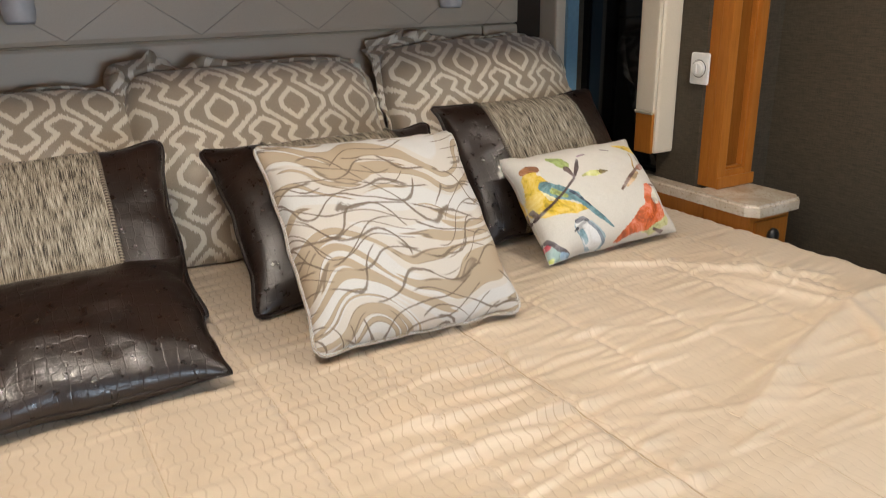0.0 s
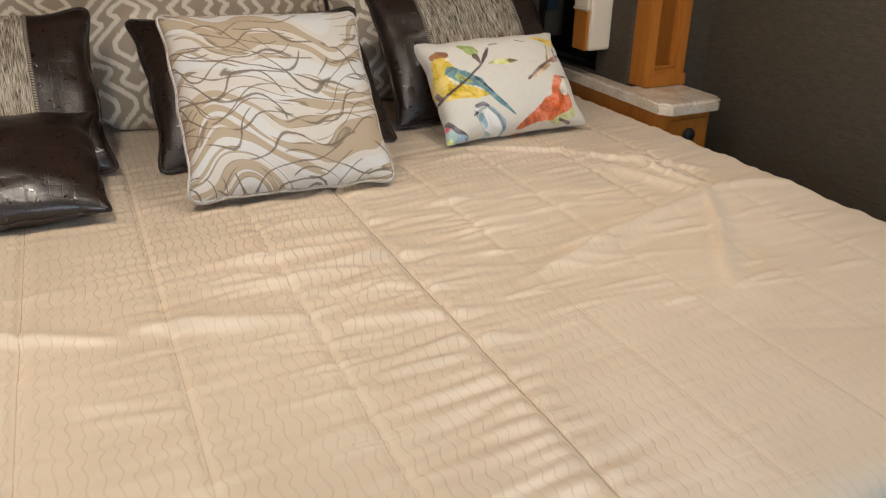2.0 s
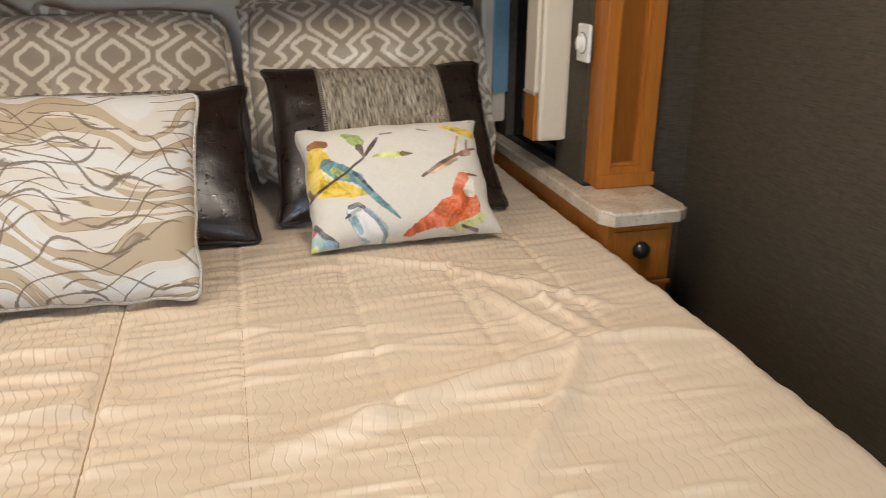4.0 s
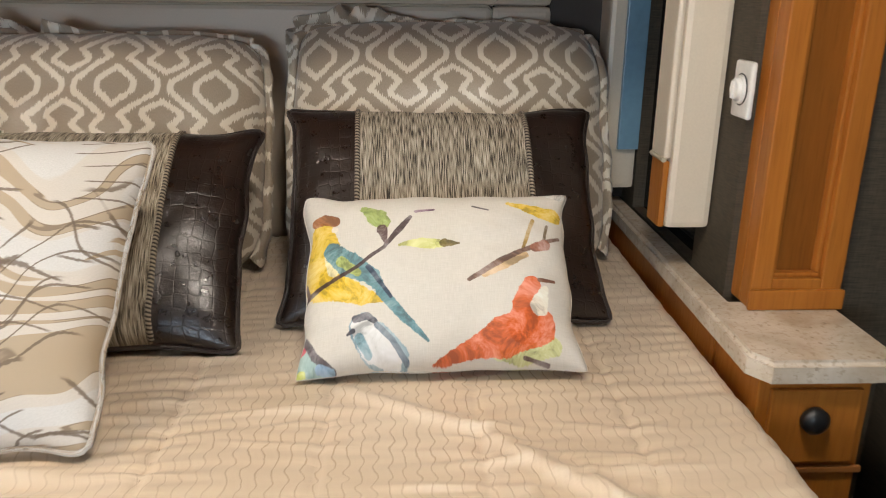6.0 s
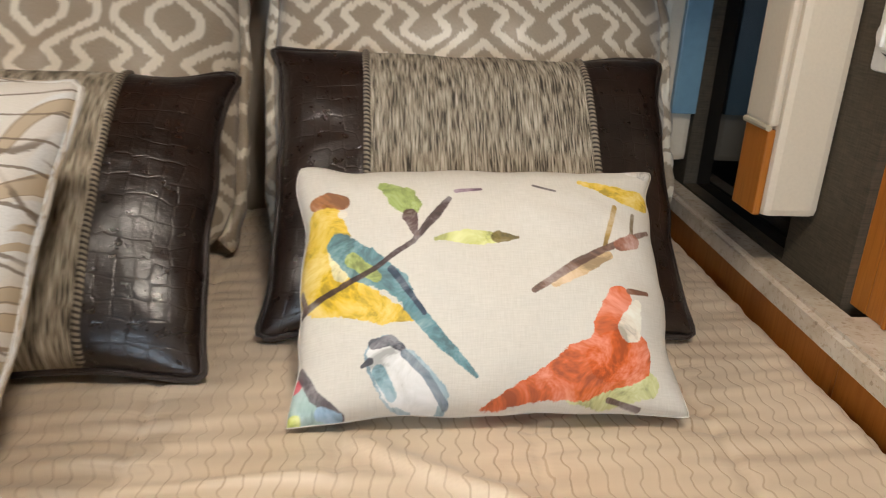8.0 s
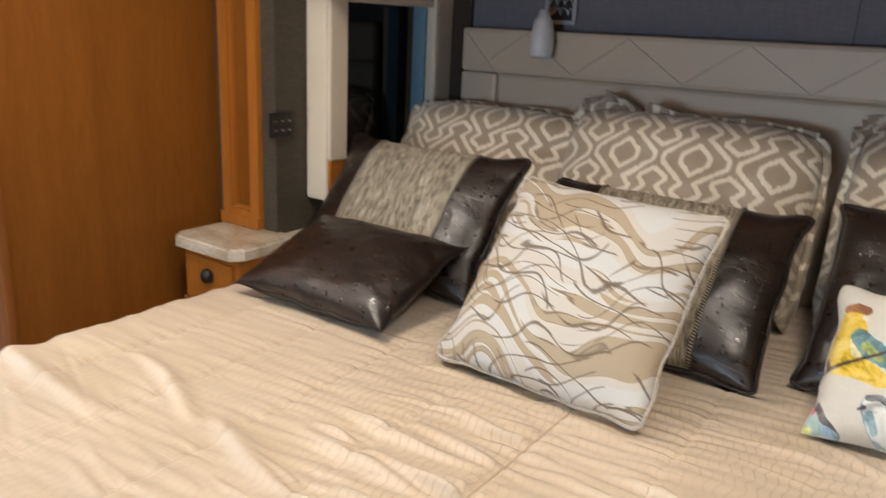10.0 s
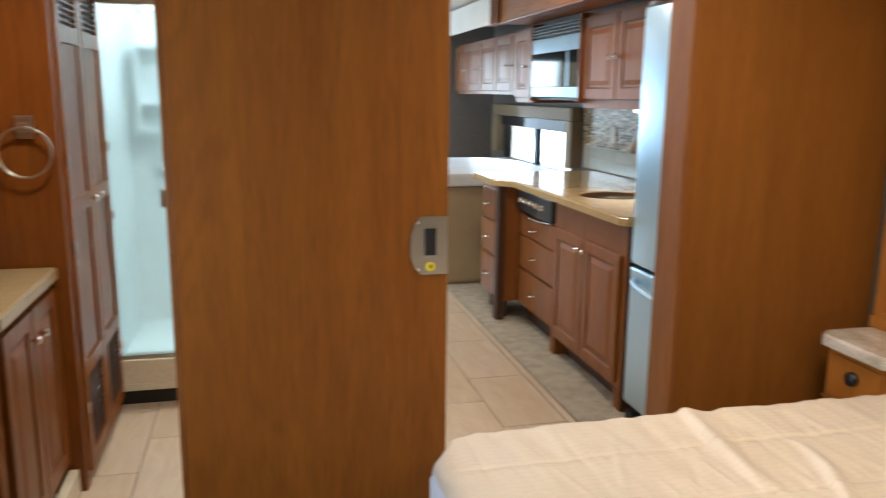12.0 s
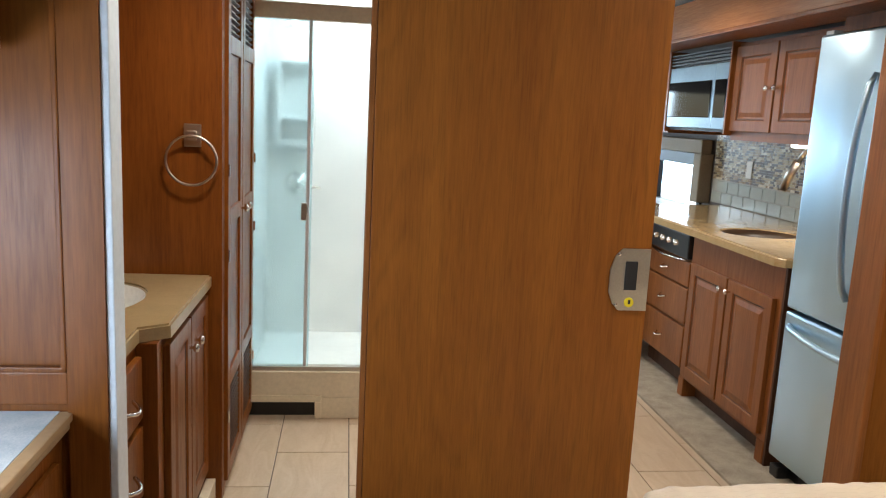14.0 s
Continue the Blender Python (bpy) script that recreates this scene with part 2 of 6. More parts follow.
def bedspread_mat():
    s = Shader("champagne_bedspread", (0.7, 0.55, 0.38), 0.43)
    x, y, z = s.split(s.coords())
    wob = s.math("MULTIPLY", s.math("SINE", s.math("ADD", s.math("MULTIPLY", y, 150.0), s.math("MULTIPLY", s.noise(s.join(x, y), 14, 1), 9.0))), 0.0030)
    ns = s.math("MULTIPLY", s.math("SUBTRACT", s.noise(s.join(x, y), 32, 2), 0.5), 0.012)
    xx = s.math("ADD", x, s.math("ADD", wob, ns))
    saw = s.math("PINGPONG", xx, 0.009)
    line = s.math("SUBTRACT", 1.0, s.step(saw, 0.0004, 0.0018))
    zone = s.math("MAXIMUM", s.step(y, 0.95, 1.25), s.math("MULTIPLY", s.math("MULTIPLY", s.math("SUBTRACT", 1.0, s.step(x, 0.86, 1.0)), s.math("ADD", 0.55, s.math("MULTIPLY", s.step(x, 0.3, 0.6), 0.45))), s.math("ADD", 0.35, s.math("MULTIPLY", s.step(y, 0.5, 1.05), 0.65))))
    fade = s.math("MULTIPLY", s.step(s.noise(s.join(x, y), 2.2, 2), 0.25, 0.6), zone)
    cloud = s.noise(s.join(x, y), 5, 3)
    base = s.ramp(cloud, [(0.3, (0.585, 0.475, 0.35)), (0.7, (0.65, 0.535, 0.405))])
    amount = s.math("MULTIPLY", line, s.math("MULTIPLY", s.math("ADD", 0.14, s.math("MULTIPLY", fade, 0.62)), s.math("ADD", 0.35, s.math("MULTIPLY", s.noise(s.join(s.math("MULTIPLY", x, 60.0), s.math("MULTIPLY", y, 26.0)), 1.0, 2), 0.9))))
    s.set("Base Color", s.mix(amount, base, (0.33, 0.215, 0.11)))
    weave = s.noise(s.join(s.math("MULTIPLY", x, 900.0), s.math("MULTIPLY", y, 300.0)), 1.0, 2)
    s.bump(weave, 0.12, 0.0006)
    # puckers that run across the stitched seams
    pucker = s.noise(s.join(s.math("MULTIPLY", x, 4.5), s.math("MULTIPLY", y, 34.0)), 1.0, 2, 0.6, 0.6)
    seam = s.math("PINGPONG", s.math("SUBTRACT", x, 0.91), 0.105)
    near = s.math("SUBTRACT", 1.0, s.step(seam, 0.0, 0.07))
    s.bump(s.math("MULTIPLY", pucker, s.math("ADD", 0.15, near)), 0.26, 0.010)
    s.bump(line, 0.25, -0.001)
    s.set("Sheen Weight", 0.25)
    s.set("Specular IOR Level", 0.6)
    return s.mat


BEDSPREAD = bedspread_mat()
SEAM = plain("seam_thread", (0.38, 0.27, 0.16), 0.6)
PALE_SEAM = plain("pale_seam_thread", (0.52, 0.40, 0.27), 0.6)


def leather():
    s = Shader("brown_croc_leather", (0.026, 0.014, 0.010), 0.3)
    uv = s.coords("UV")
    wob = s.noise(uv, 9, 2)
    u, v, w = s.split(uv)
    vec = s.join(s.math("ADD", u, s.math("MULTIPLY", wob, 0.02)), s.math("ADD", v, s.math("MULTIPLY", wob, 0.03)))
    cells = s.voronoi(s.mapped(vec, (46, 38, 1)), 1.0, "DISTANCE_TO_EDGE", "Distance", 0.32)
    crease = s.noise(vec, 40, 4, 0.7)
    s.set("Base Color", s.ramp(s.noise(vec, 12, 3), [(0.3, (0.010, 0.006, 0.0045)), (0.7, (0.023, 0.0125, 0.009))]))
    s.set("Roughness", s.ramp(crease, [(0.3, (0.23,) * 3), (0.7, (0.42,) * 3)]))
    s.set("Specular IOR Level", 0.65)
    s.bump(s.step(cells, 0.0, 0.08), 0.40, 0.0008)
    s.bump(crease, 0.55, 0.0025)
    s.bump(s.noise(s.mapped(vec, (60, 130, 1)), 1, 3, 0.6, 0.4), 0.35, 0.0015)
    s.bump(s.noise(s.mapped(vec, (6, 14, 1)), 1, 2, 0.5, 0.5), 0.4, 0.009)
    return s.mat


LEATHER = leather()


def tweed():
    s = Shader("striated_tweed", (0.3, 0.26, 0.2), 0.75)
    u, v, w = s.split(s.coords("UV"))
    n = s.noise(s.join(s.math("MULTIPLY", u, 560.0), s.math("MULTIPLY", v, 30.0)), 1, 1, 0.6)
    m = s.noise(s.join(s.math("MULTIPLY", u, 90.0), s.math("MULTIPLY", v, 8.0)), 1, 2)
    fac = s.math("ADD", s.math("MULTIPLY", n, 0.7), s.math("MULTIPLY", m, 0.3))
    s.set("Base Color", s.ramp(fac, [(0.40, (0.035, 0.028, 0.020)), (0.47, (0.21, 0.175, 0.125)), (0.55, (0.37, 0.325, 0.25)), (0.66, (0.56, 0.51, 0.42))]))
    s.bump(n, 0.6, 0.0015)
    return s.mat


TWEED = tweed()


def cord_mat():
    s = Shader("twisted_cord", (0.1, 0.08, 0.06), 0.6)
    u, v, w = s.split(s.coords("UV"))
    st = s.math("FRACT", s.math("ADD", s.math("MULTIPLY", v, 150.0), s.math("MULTIPLY", u, 1.0)))
    s.set("Base Color", s.mix(s.step(st, 0.4, 0.55), (0.035, 0.025, 0.018), (0.30, 0.26, 0.20)))
    return s.mat


TWIST = cord_mat()


def lattice_mat():
    """Ikat lattice: bottle outlines round small hexagons, on a centred grid."""
    s = Shader("ikat_lattice", (0.36, 0.31, 0.25), 0.38)
    u, v, w = s.split(s.coords("UV"))
    jag = s.math("MULTIPLY", s.math("SUBTRACT", s.noise(s.join(s.math("MULTIPLY", u, 420.0), s.math("MULTIPLY", v, 22.0)), 1, 2), 0.5), 0.024)
    vj = s.math("ADD", v, jag)
    P, Q = 0.19, 0.305
    outline = [(0.083, 0.0), (0.081, 0.012), (0.017, 0.068), (0.036, 0.089), (0.034, 0.097), (0.0, 0.119)]
    inner = [(0.035, 0.0), (0.034, 0.012), (0.0, 0.044)]
    segs = list(zip(outline, outline[1:])) + list(zip(inner, inner[1:]))
    best = None
    for du, dv in ((0, 0), (P / 2, Q / 2)):
        px = s.math("PINGPONG", s.math("ADD", u, du), P / 2)
        py = s.math("PINGPONG", s.math("ADD", vj, dv), Q / 2)
        for (ax, ay), (bx, by) in segs:
            ex, ey = bx - ax, by - ay
            ln = ex * ex + ey * ey
            t = s.math("ADD", s.math("MULTIPLY", px, ex / ln), s.math("MULTIPLY", py, ey / ln))
            t = s.math("SUBTRACT", t, (ax * ex + ay * ey) / ln, clamp=True)
            dx = s.math("SUBTRACT", s.math("SUBTRACT", px, ax), s.math("MULTIPLY", t, ex))
            dy = s.math("SUBTRACT", s.math("SUBTRACT", py, ay), s.math("MULTIPLY", t, ey))
            d = s.math("ADD", s.math("MULTIPLY", dx, dx), s.math("MULTIPLY", dy, dy))
            best = d if best is None else s.math("MINIMUM", best, d)
    dist = s.math("SQRT", best)
    fac = s.math("SUBTRACT", 1.0, s.step(dist, 0.0050, 0.0076))
    weave = s.noise(s.join(s.math("MULTIPLY", u, 700.0), s.math("MULTIPLY", v, 250.0)), 1, 2)
    ground = s.ramp(weave, [(0.3, (0.295, 0.24, 0.175)), (0.7, (0.365, 0.30, 0.225))])
    s.set("Base Color", s.mix(fac, ground, (0.70, 0.645, 0.545)))
    s.set("Sheen Weight", 0.3)
    s.bump(weave, 0.15, 0.0006)
    return s.mat


LATTICE = lattice_mat()


def brush_mat():
    """Cream cloth with broad tan sweeps and thin brown pencil lines."""
    s = Shader("brushstroke_cloth", (0.7, 0.66, 0.6), 0.7)
    u, v, w = s.split(s.coords("UV"))
    vec = s.join(u, v)

    weave = s.noise(s.join(s.math("MULTIPLY", u, 500.0), s.math("MULTIPLY", v, 500.0)), 1, 2)
    col = s.ramp(weave, [(0.3, (0.55, 0.545, 0.53)), (0.7, (0.64, 0.635, 0.62))])

    def flow(k1, p1, a1, k2, p2, a2, seed, amount):
        """Height along which the strokes run: v bent by two sines and a slow noise."""
        q = s.math("ADD", v, s.math("MULTIPLY", s.math("SINE", s.math("ADD", s.math("MULTIPLY", u, k1), p1)), a1))
        q = s.math("ADD", q, s.math("MULTIPLY", s.math("SINE", s.math("ADD", s.math("ADD", s.math("MULTIPLY", u, k2), s.math("MULTIPLY", v, 9.0)), p2)), a2))
        return s.math("ADD", q, s.math("MULTIPLY", s.noise(s.mapped(vec, (1, 1, 1), (0, 0, 0), (seed, seed, 0)), 5.0, 1), amount))

    q1 = flow(13.0, 0.4, 0.045, 29.0, 1.0, 0.018, 3.0, 0.16)
    pale = s.step(s.noise(s.join(s.math("MULTIPLY", u, 2.6), s.math("MULTIPLY", q1, 26.0), 7.3), 1.0, 1), 0.49, 0.51)
    col = s.mix(s.math("MULTIPLY", pale, 0.35), col, (0.55, 0.455, 0.34))
    field = s.noise(s.join(s.math("MULTIPLY", u, 3.2), s.math("MULTIPLY", q1, 44.0), 1.7), 1.0, 1)
    col = s.mix(s.step(field, 0.52, 0.535), col, (0.42, 0.335, 0.235))
    # pencil lines that follow the edges of the sweeps
    rim = s.math("SUBTRACT", 1.0, s.step(s.math("ABSOLUTE", s.math("SUBTRACT", field, 0.545)), 0.006, 0.016))
    col = s.mix(s.math("MULTIPLY", s.math("MULTIPLY", rim, s.step(s.noise(vec, 9, 1), 0.47, 0.5)), 0.7), col, (0.16, 0.12, 0.085))
    rag = s.math("MULTIPLY", s.math("SUBTRACT", s.noise(vec, 190, 2), 0.5), 0.22)
    for k1, p1, a1, step_, seed, lo in ((11.0, 2.0, 0.055, 25.0, 11.0, 0.45), (16.0, 4.0, 0.040, 20.0, 17.0, 0.47), (9.0, 0.7, 0.09, 16.0, 23.0, 0.48)):
        q = flow(k1, p1, a1, 31.0, seed, 0.014, seed, 0.22)
        saw = s.math("PINGPONG", s.math("ADD", s.math("MULTIPLY", q, step_), s.math("MULTIPLY", rag, 0.4)), 0.5)
        ln = s.math("SUBTRACT", 1.0, s.step(saw, 0.026, 0.060))
        gate = s.step(s.noise(s.mapped(vec, (1, 1, 1), (0, 0, 0), (seed, 0, 0)), 6.0, 1), lo, lo + 0.03)
        col = s.mix(s.math("MULTIPLY", s.math("MULTIPLY", ln, gate), 0.85), col, (0.14, 0.10, 0.068))
    s.set("Base Color", col)
    s.bump(weave, 0.25, 0.0008)
    return s.mat


BRUSH = brush_mat()


def motif_mat(w, h):
    """Off-white linen with plain watercolour shapes."""
    s = Shader("printed_linen", (0.74, 0.70, 0.62), 0.75)
    u, v, _ = s.split(s.coords("UV"))
    uv = s.join(u, v)
    slub = s.noise(s.join(s.math("MULTIPLY", u, 60.0), s.math("MULTIPLY", v, 700.0)), 1, 2)
    slub2 = s.noise(s.join(s.math("MULTIPLY", u, 700.0), s.math("MULTIPLY", v, 60.0)), 1, 2)
    cloth = s.ramp(s.math("ADD", s.math("MULTIPLY", slub, 0.5), s.math("MULTIPLY", slub2, 0.5)), [(0.3, (0.60, 0.57, 0.51)), (0.7, (0.70, 0.67, 0.61))])
    wash = s.noise(uv, 22, 4, 0.7, 0.6)
    col = cloth
    # brush marks as chains of round dabs: colour, then share of width, share of height and radius in metres
    strokes = (
        ((0.74, 0.5, 0.03), ((0.066, 0.716, 0.0215), (0.088, 0.467, 0.0394),)),
        ((0.74, 0.5, 0.03), ((0.108, 0.422, 0.0263), (0.221, 0.341, 0.0143), (0.299, 0.307, 0.0030),)),
        ((0.72, 0.66, 0.4), ((0.102, 0.600, 0.0096), (0.118, 0.486, 0.0084),)),
        ((0.4, 0.15, 0.045), ((0.045, 0.800, 0.0072), (0.081, 0.809, 0.0096), (0.118, 0.784, 0.0090),)),
        ((0.7, 0.64, 0.54), ((0.118, 0.732, 0.0054),)),
        ((0.12, 0.27, 0.31), ((0.107, 0.609, 0.0131), (0.176, 0.519, 0.0203), (0.260, 0.436, 0.0119), (0.301, 0.350, 0.0060),)),
        ((0.4, 0.46, 0.14), ((0.149, 0.538, 0.0084), (0.208, 0.469, 0.0060),)),
        ((0.12, 0.27, 0.31), ((0.295, 0.351, 0.0084), (0.373, 0.220, 0.0066), (0.455, 0.113, 0.0018),)),
        ((0.05, 0.07, 0.11), ((0.246, 0.494, 0.0036), (0.326, 0.327, 0.0024),)),
        ((0.065, 0.035, 0.035), ((0.008, 0.382, 0.0044), (0.108, 0.428, 0.0030), (0.203, 0.501, 0.0025), (0.303, 0.595, 0.0030), (0.363, 0.700, 0.0054), (0.398, 0.769, 0.0030),)),
        ((0.1, 0.05, 0.045), ((0.016, 0.396, 0.0036), (0.008, 0.463, 0.0024),)),
        ((0.34, 0.43, 0.12), ((0.232, 0.853, 0.0072), (0.276, 0.790, 0.0161), (0.298, 0.746, 0.0119),)),
        ((0.1, 0.05, 0.045), ((0.296, 0.705, 0.0084), (0.311, 0.622, 0.0024),)),
        ((0.6, 0.62, 0.2), ((0.359, 0.592, 0.0018), (0.445, 0.606, 0.0090), (0.507, 0.603, 0.0066),)),
        ((0.2, 0.15, 0.04), ((0.518, 0.608, 0.0072), (0.569, 0.608, 0.0012),)),
        ((0.74, 0.5, 0.03), ((0.764, 0.884, 0.0036), (0.848, 0.853, 0.0096), (0.949, 0.827, 0.0143),)),
        ((0.72, 0.7, 0.66), ((0.927, 0.972, 0.0048), (0.973, 0.965, 0.0084),)),
        ((0.4, 0.25, 0.05), ((0.853, 0.773, 0.0030), (0.800, 0.580, 0.0024),)),
        ((0.16, 0.11, 0.05), ((0.911, 0.752, 0.0024), (0.890, 0.642, 0.0024),)),
        ((0.6, 0.42, 0.22), ((0.652, 0.426, 0.0036), (0.732, 0.496, 0.0084), (0.809, 0.552, 0.0048),)),
        ((0.2, 0.11, 0.08), ((0.598, 0.400, 0.0030), (0.711, 0.507, 0.0048), (0.795, 0.573, 0.0036), (0.890, 0.640, 0.0034), (0.965, 0.690, 0.0026),)),
        ((0.33, 0.13, 0.08), ((0.848, 0.602, 0.0072), (0.897, 0.628, 0.0084),)),
        ((0.55, 0.57, 0.26), ((0.689, 0.041, 0.0060), (0.794, 0.041, 0.0107), (0.887, 0.093, 0.0131),)),
        ((0.66, 0.12, 0.02), ((0.823, 0.383, 0.0143), (0.781, 0.275, 0.0155), (0.791, 0.191, 0.0299),)),
        ((0.66, 0.12, 0.02), ((0.839, 0.182, 0.0275), (0.714, 0.124, 0.0287), (0.601, 0.066, 0.0131), (0.472, 0.012, 0.0018),)),
        ((0.76, 0.7, 0.58), ((0.868, 0.357, 0.0072), (0.846, 0.276, 0.0143),)),
        ((0.2, 0.07, 0.03), ((0.852, 0.412, 0.0036), (0.910, 0.417, 0.0024),)),
        ((0.1, 0.05, 0.045), ((0.788, 0.031, 0.0024), (0.868, 0.008, 0.0018),)),
        ((0.24, 0.36, 0.42), ((0.232, 0.175, 0.0227), (0.281, 0.092, 0.0287), (0.340, 0.039, 0.0203),)),
        ((0.72, 0.72, 0.7), ((0.229, 0.183, 0.0179), (0.275, 0.096, 0.0251), (0.326, 0.038, 0.0155),)),
        ((0.06, 0.06, 0.08), ((0.204, 0.226, 0.0054), (0.245, 0.236, 0.0054), (0.273, 0.208, 0.0036),)),
        ((0.1, 0.15, 0.2), ((0.279, 0.189, 0.0042), (0.329, 0.122, 0.0036), (0.378, 0.023, 0.0042),)),
        ((0.22, 0.38, 0.44), ((0.217, 0.131, 0.0072), (0.246, 0.055, 0.0054),)),
        ((0.08, 0.08, 0.1), ((0.193, 0.168, 0.0036), (0.174, 0.151, 0.0018),)),
        ((0.34, 0.5, 0.48), ((0.008, 0.075, 0.0131), (0.055, 0.014, 0.0155), (0.111, 0.008, 0.0048),)),
        ((0.66, 0.05, 0.1), ((0.008, 0.124, 0.0066),)),
        ((0.62, 0.66, 0.16), ((0.016, 0.008, 0.0084),)),
        ((0.1, 0.08, 0.09), ((0.008, 0.168, 0.0042), (0.059, 0.078, 0.0048), (0.130, 0.008, 0.0030),)),
        ((0.3, 0.45, 0.6), ((0.080, 0.025, 0.0054), (0.124, 0.008, 0.0036),)),
        ((0.22, 0.12, 0.18), ((0.419, 0.807, 0.0024), (0.484, 0.824, 0.0018),)),
        ((0.12, 0.1, 0.1), ((0.627, 0.848, 0.0015), (0.683, 0.823, 0.0015),)),
    )
    edge = s.math("MULTIPLY", s.math("SUBTRACT", s.noise(uv, 90, 3, 0.7), 0.5), 0.010)
    for ink, chain in strokes:
        dabs = [((a - 0.5) * w, b * h, r) for a, b, r in chain]
        best = None
        for (ax, ay, ra), (bx, by, rb) in zip(dabs, dabs[1:] or dabs):
            ex, ey = bx - ax, by - ay
            ln = max(ex * ex + ey * ey, 1e-9)
            px, py = s.math("SUBTRACT", u, ax), s.math("SUBTRACT", v, ay)
            k = s.math("ADD", s.math("MULTIPLY", px, ex / ln), s.math("MULTIPLY", py, ey / ln), clamp=True)
            dx = s.math("SUBTRACT", px, s.math("MULTIPLY", k, ex))
            dy = s.math("SUBTRACT", py, s.math("MULTIPLY", k, ey))
            d = s.math("SQRT", s.math("ADD", s.math("MULTIPLY", dx, dx), s.math("MULTIPLY", dy, dy)))
            d = s.math("SUBTRACT", d, s.math("ADD", ra, s.math("MULTIPLY", k, rb - ra)))
            best = d if best is None else s.math("MINIMUM", best, d)
        small = min(1.0, max(r for _, _, r in dabs) / 0.015)
        mask = s.math("SUBTRACT", 1.0, s.step(s.math("ADD", best, s.math("MULTIPLY", edge, small)), -0.0005, 0.0012))
        shade = s.ramp(wash, [(0.38, tuple(q * 0.55 for q in ink)), (0.48, ink), (0.64, tuple(min(0.85, q * 0.95 + 0.20) for q in ink))])
        col = s.mix(s.math("MULTIPLY", mask, 0.95), col, shade)
    s.set("Base Color", col)
    s.bump(slub, 0.2, 0.0008)
    return s.mat


MOTIF = motif_mat(0.43, 0.30)


# ---- mesh helpers ----
def link_mesh(name, bm, material, smooth=False):
    me = bpy.data.meshes.new(name)
    bm.to_mesh(me)
    bm.free()
    if smooth:
        for p in me.polygons:
            p.use_smooth = True
    me.materials.append(material)
    return new(name, me)


def part(name, bm, material, parent=None, label="", smooth=False):
    ob = link_mesh(name, bm, material, smooth)
    if parent is not None:
        ob.parent = parent
    if label:
        tagged(ob, label)
    return ob


def thing(name, m, label, category, group="", kind=""):
    ob = new(name)
    ob.empty_display_size = 0.1
    ob.matrix_world = m if isinstance(m, Matrix) else pose(*m)
    return tagged(ob, label, category, group, kind)


def box(bm, x0, x1, y0, y1, z0, z1, bevel=0.0, segments=2):
    r = bmesh.ops.create_cube(bm, size=1.0)
    bmesh.ops.transform(bm, verts=r["verts"], matrix=Matrix.LocRotScale(((x0 + x1) / 2, (y0 + y1) / 2, (z0 + z1) / 2), None, (x1 - x0, y1 - y0, z1 - z0)))
    if bevel:
        edges = list({e for v in r["verts"] for e in v.link_edges})
        bmesh.ops.bevel(bm, geom=edges, offset=bevel, segments=segments, affect="EDGES", profile=0.6)
    return bm


def boxes(*rows, bevel=0.0):
    bm = bmesh.new()
    for r in rows:
        box(bm, *r, bevel=bevel)
    return bm


def rod(bm, a, b, r0, r1=None, n=12):
    a, b = Vector(a), Vector(b)
    d = b - a
    m = Matrix.Translation((a + b) / 2) @ d.to_track_quat("Z", "Y").to_matrix().to_4x4()
    bmesh.ops.create_cone(bm, cap_ends=True, segments=n, radius1=r0, radius2=r0 if r1 is None else r1, depth=d.length, matrix=m)
    return bm


def lathe(bm, profile, n=24, m=Matrix()):
    """A turned shape round z from (radius, height) pairs."""
    rings = [[bm.verts.new(m @ Vector((r * math.cos(2 * math.pi * k / n), r * math.sin(2 * math.pi * k / n), z))) for k in range(n)] for r, z in profile]
    for lo, hi in zip(rings, rings[1:]):
        for k in range(n):
            bm.faces.new((lo[k], lo[(k + 1) % n], hi[(k + 1) % n], hi[k]))
    return bm


def tube(bm, points, radius, n=8, closed=False):
    """A round cord along points; u round it and v along it in metres."""
    uvs = bm.loops.layers.uv.verify()
    pts = [Vector(p) for p in points]
    count = len(pts)
    rings, run, side = [], [0.0], None
    for i, p in enumerate(pts):
        nxt = pts[(i + 1) % count] if closed or i + 1 < count else p
        prv = pts[i - 1] if closed or i else p
        t = (nxt - prv).normalized()
        side = t.orthogonal().normalized() if side is None else (side - t * side.dot(t)).normalized()
        up = t.cross(side)
        rings.append([bm.verts.new(p + radius * (side * math.cos(2 * math.pi * k / n) + up * math.sin(2 * math.pi * k / n))) for k in range(n)])
        if i:
            run.append(run[-1] + (p - pts[i - 1]).length)
    run.append(run[-1] + (pts[0] - pts[-1]).length)
    for i in range(count if closed else count - 1):
        a, b = rings[i], rings[(i + 1) % count]
        for k in range(n):
            f = bm.faces.new((a[k], a[(k + 1) % n], b[(k + 1) % n], b[k]))
            for lp, (kk, vv) in zip(f.loops, ((k, run[i]), (k + 1, run[i]), (k + 1, run[i + 1]), (k, run[i + 1]))):
                lp[uvs].uv = (kk / n, vv)
    if not closed:
        bm.faces.new(list(reversed(rings[0])))
        bm.faces.new(rings[-1])
    return bm


def panel_front(w, h, d=0.02, stile=0.055, raised=True):
    """A framed door: x across, z up, front at y = 0 facing -y."""
    bm = boxes((-w / 2, w / 2, 0, d, 0, h), bevel=0.003)
    face = min(bm.faces, key=lambda f: f.calc_center_median().y - f.calc_area())
    steps = [(stile, 0.0), (0.006, -0.007)] + ([(0.012, 0.0), (0.022, 0.006)] if raised else [])
    for thick, depth in steps:
        bmesh.ops.inset_region(bm, faces=[face], thickness=thick, depth=depth, use_even_offset=True)
    return bm


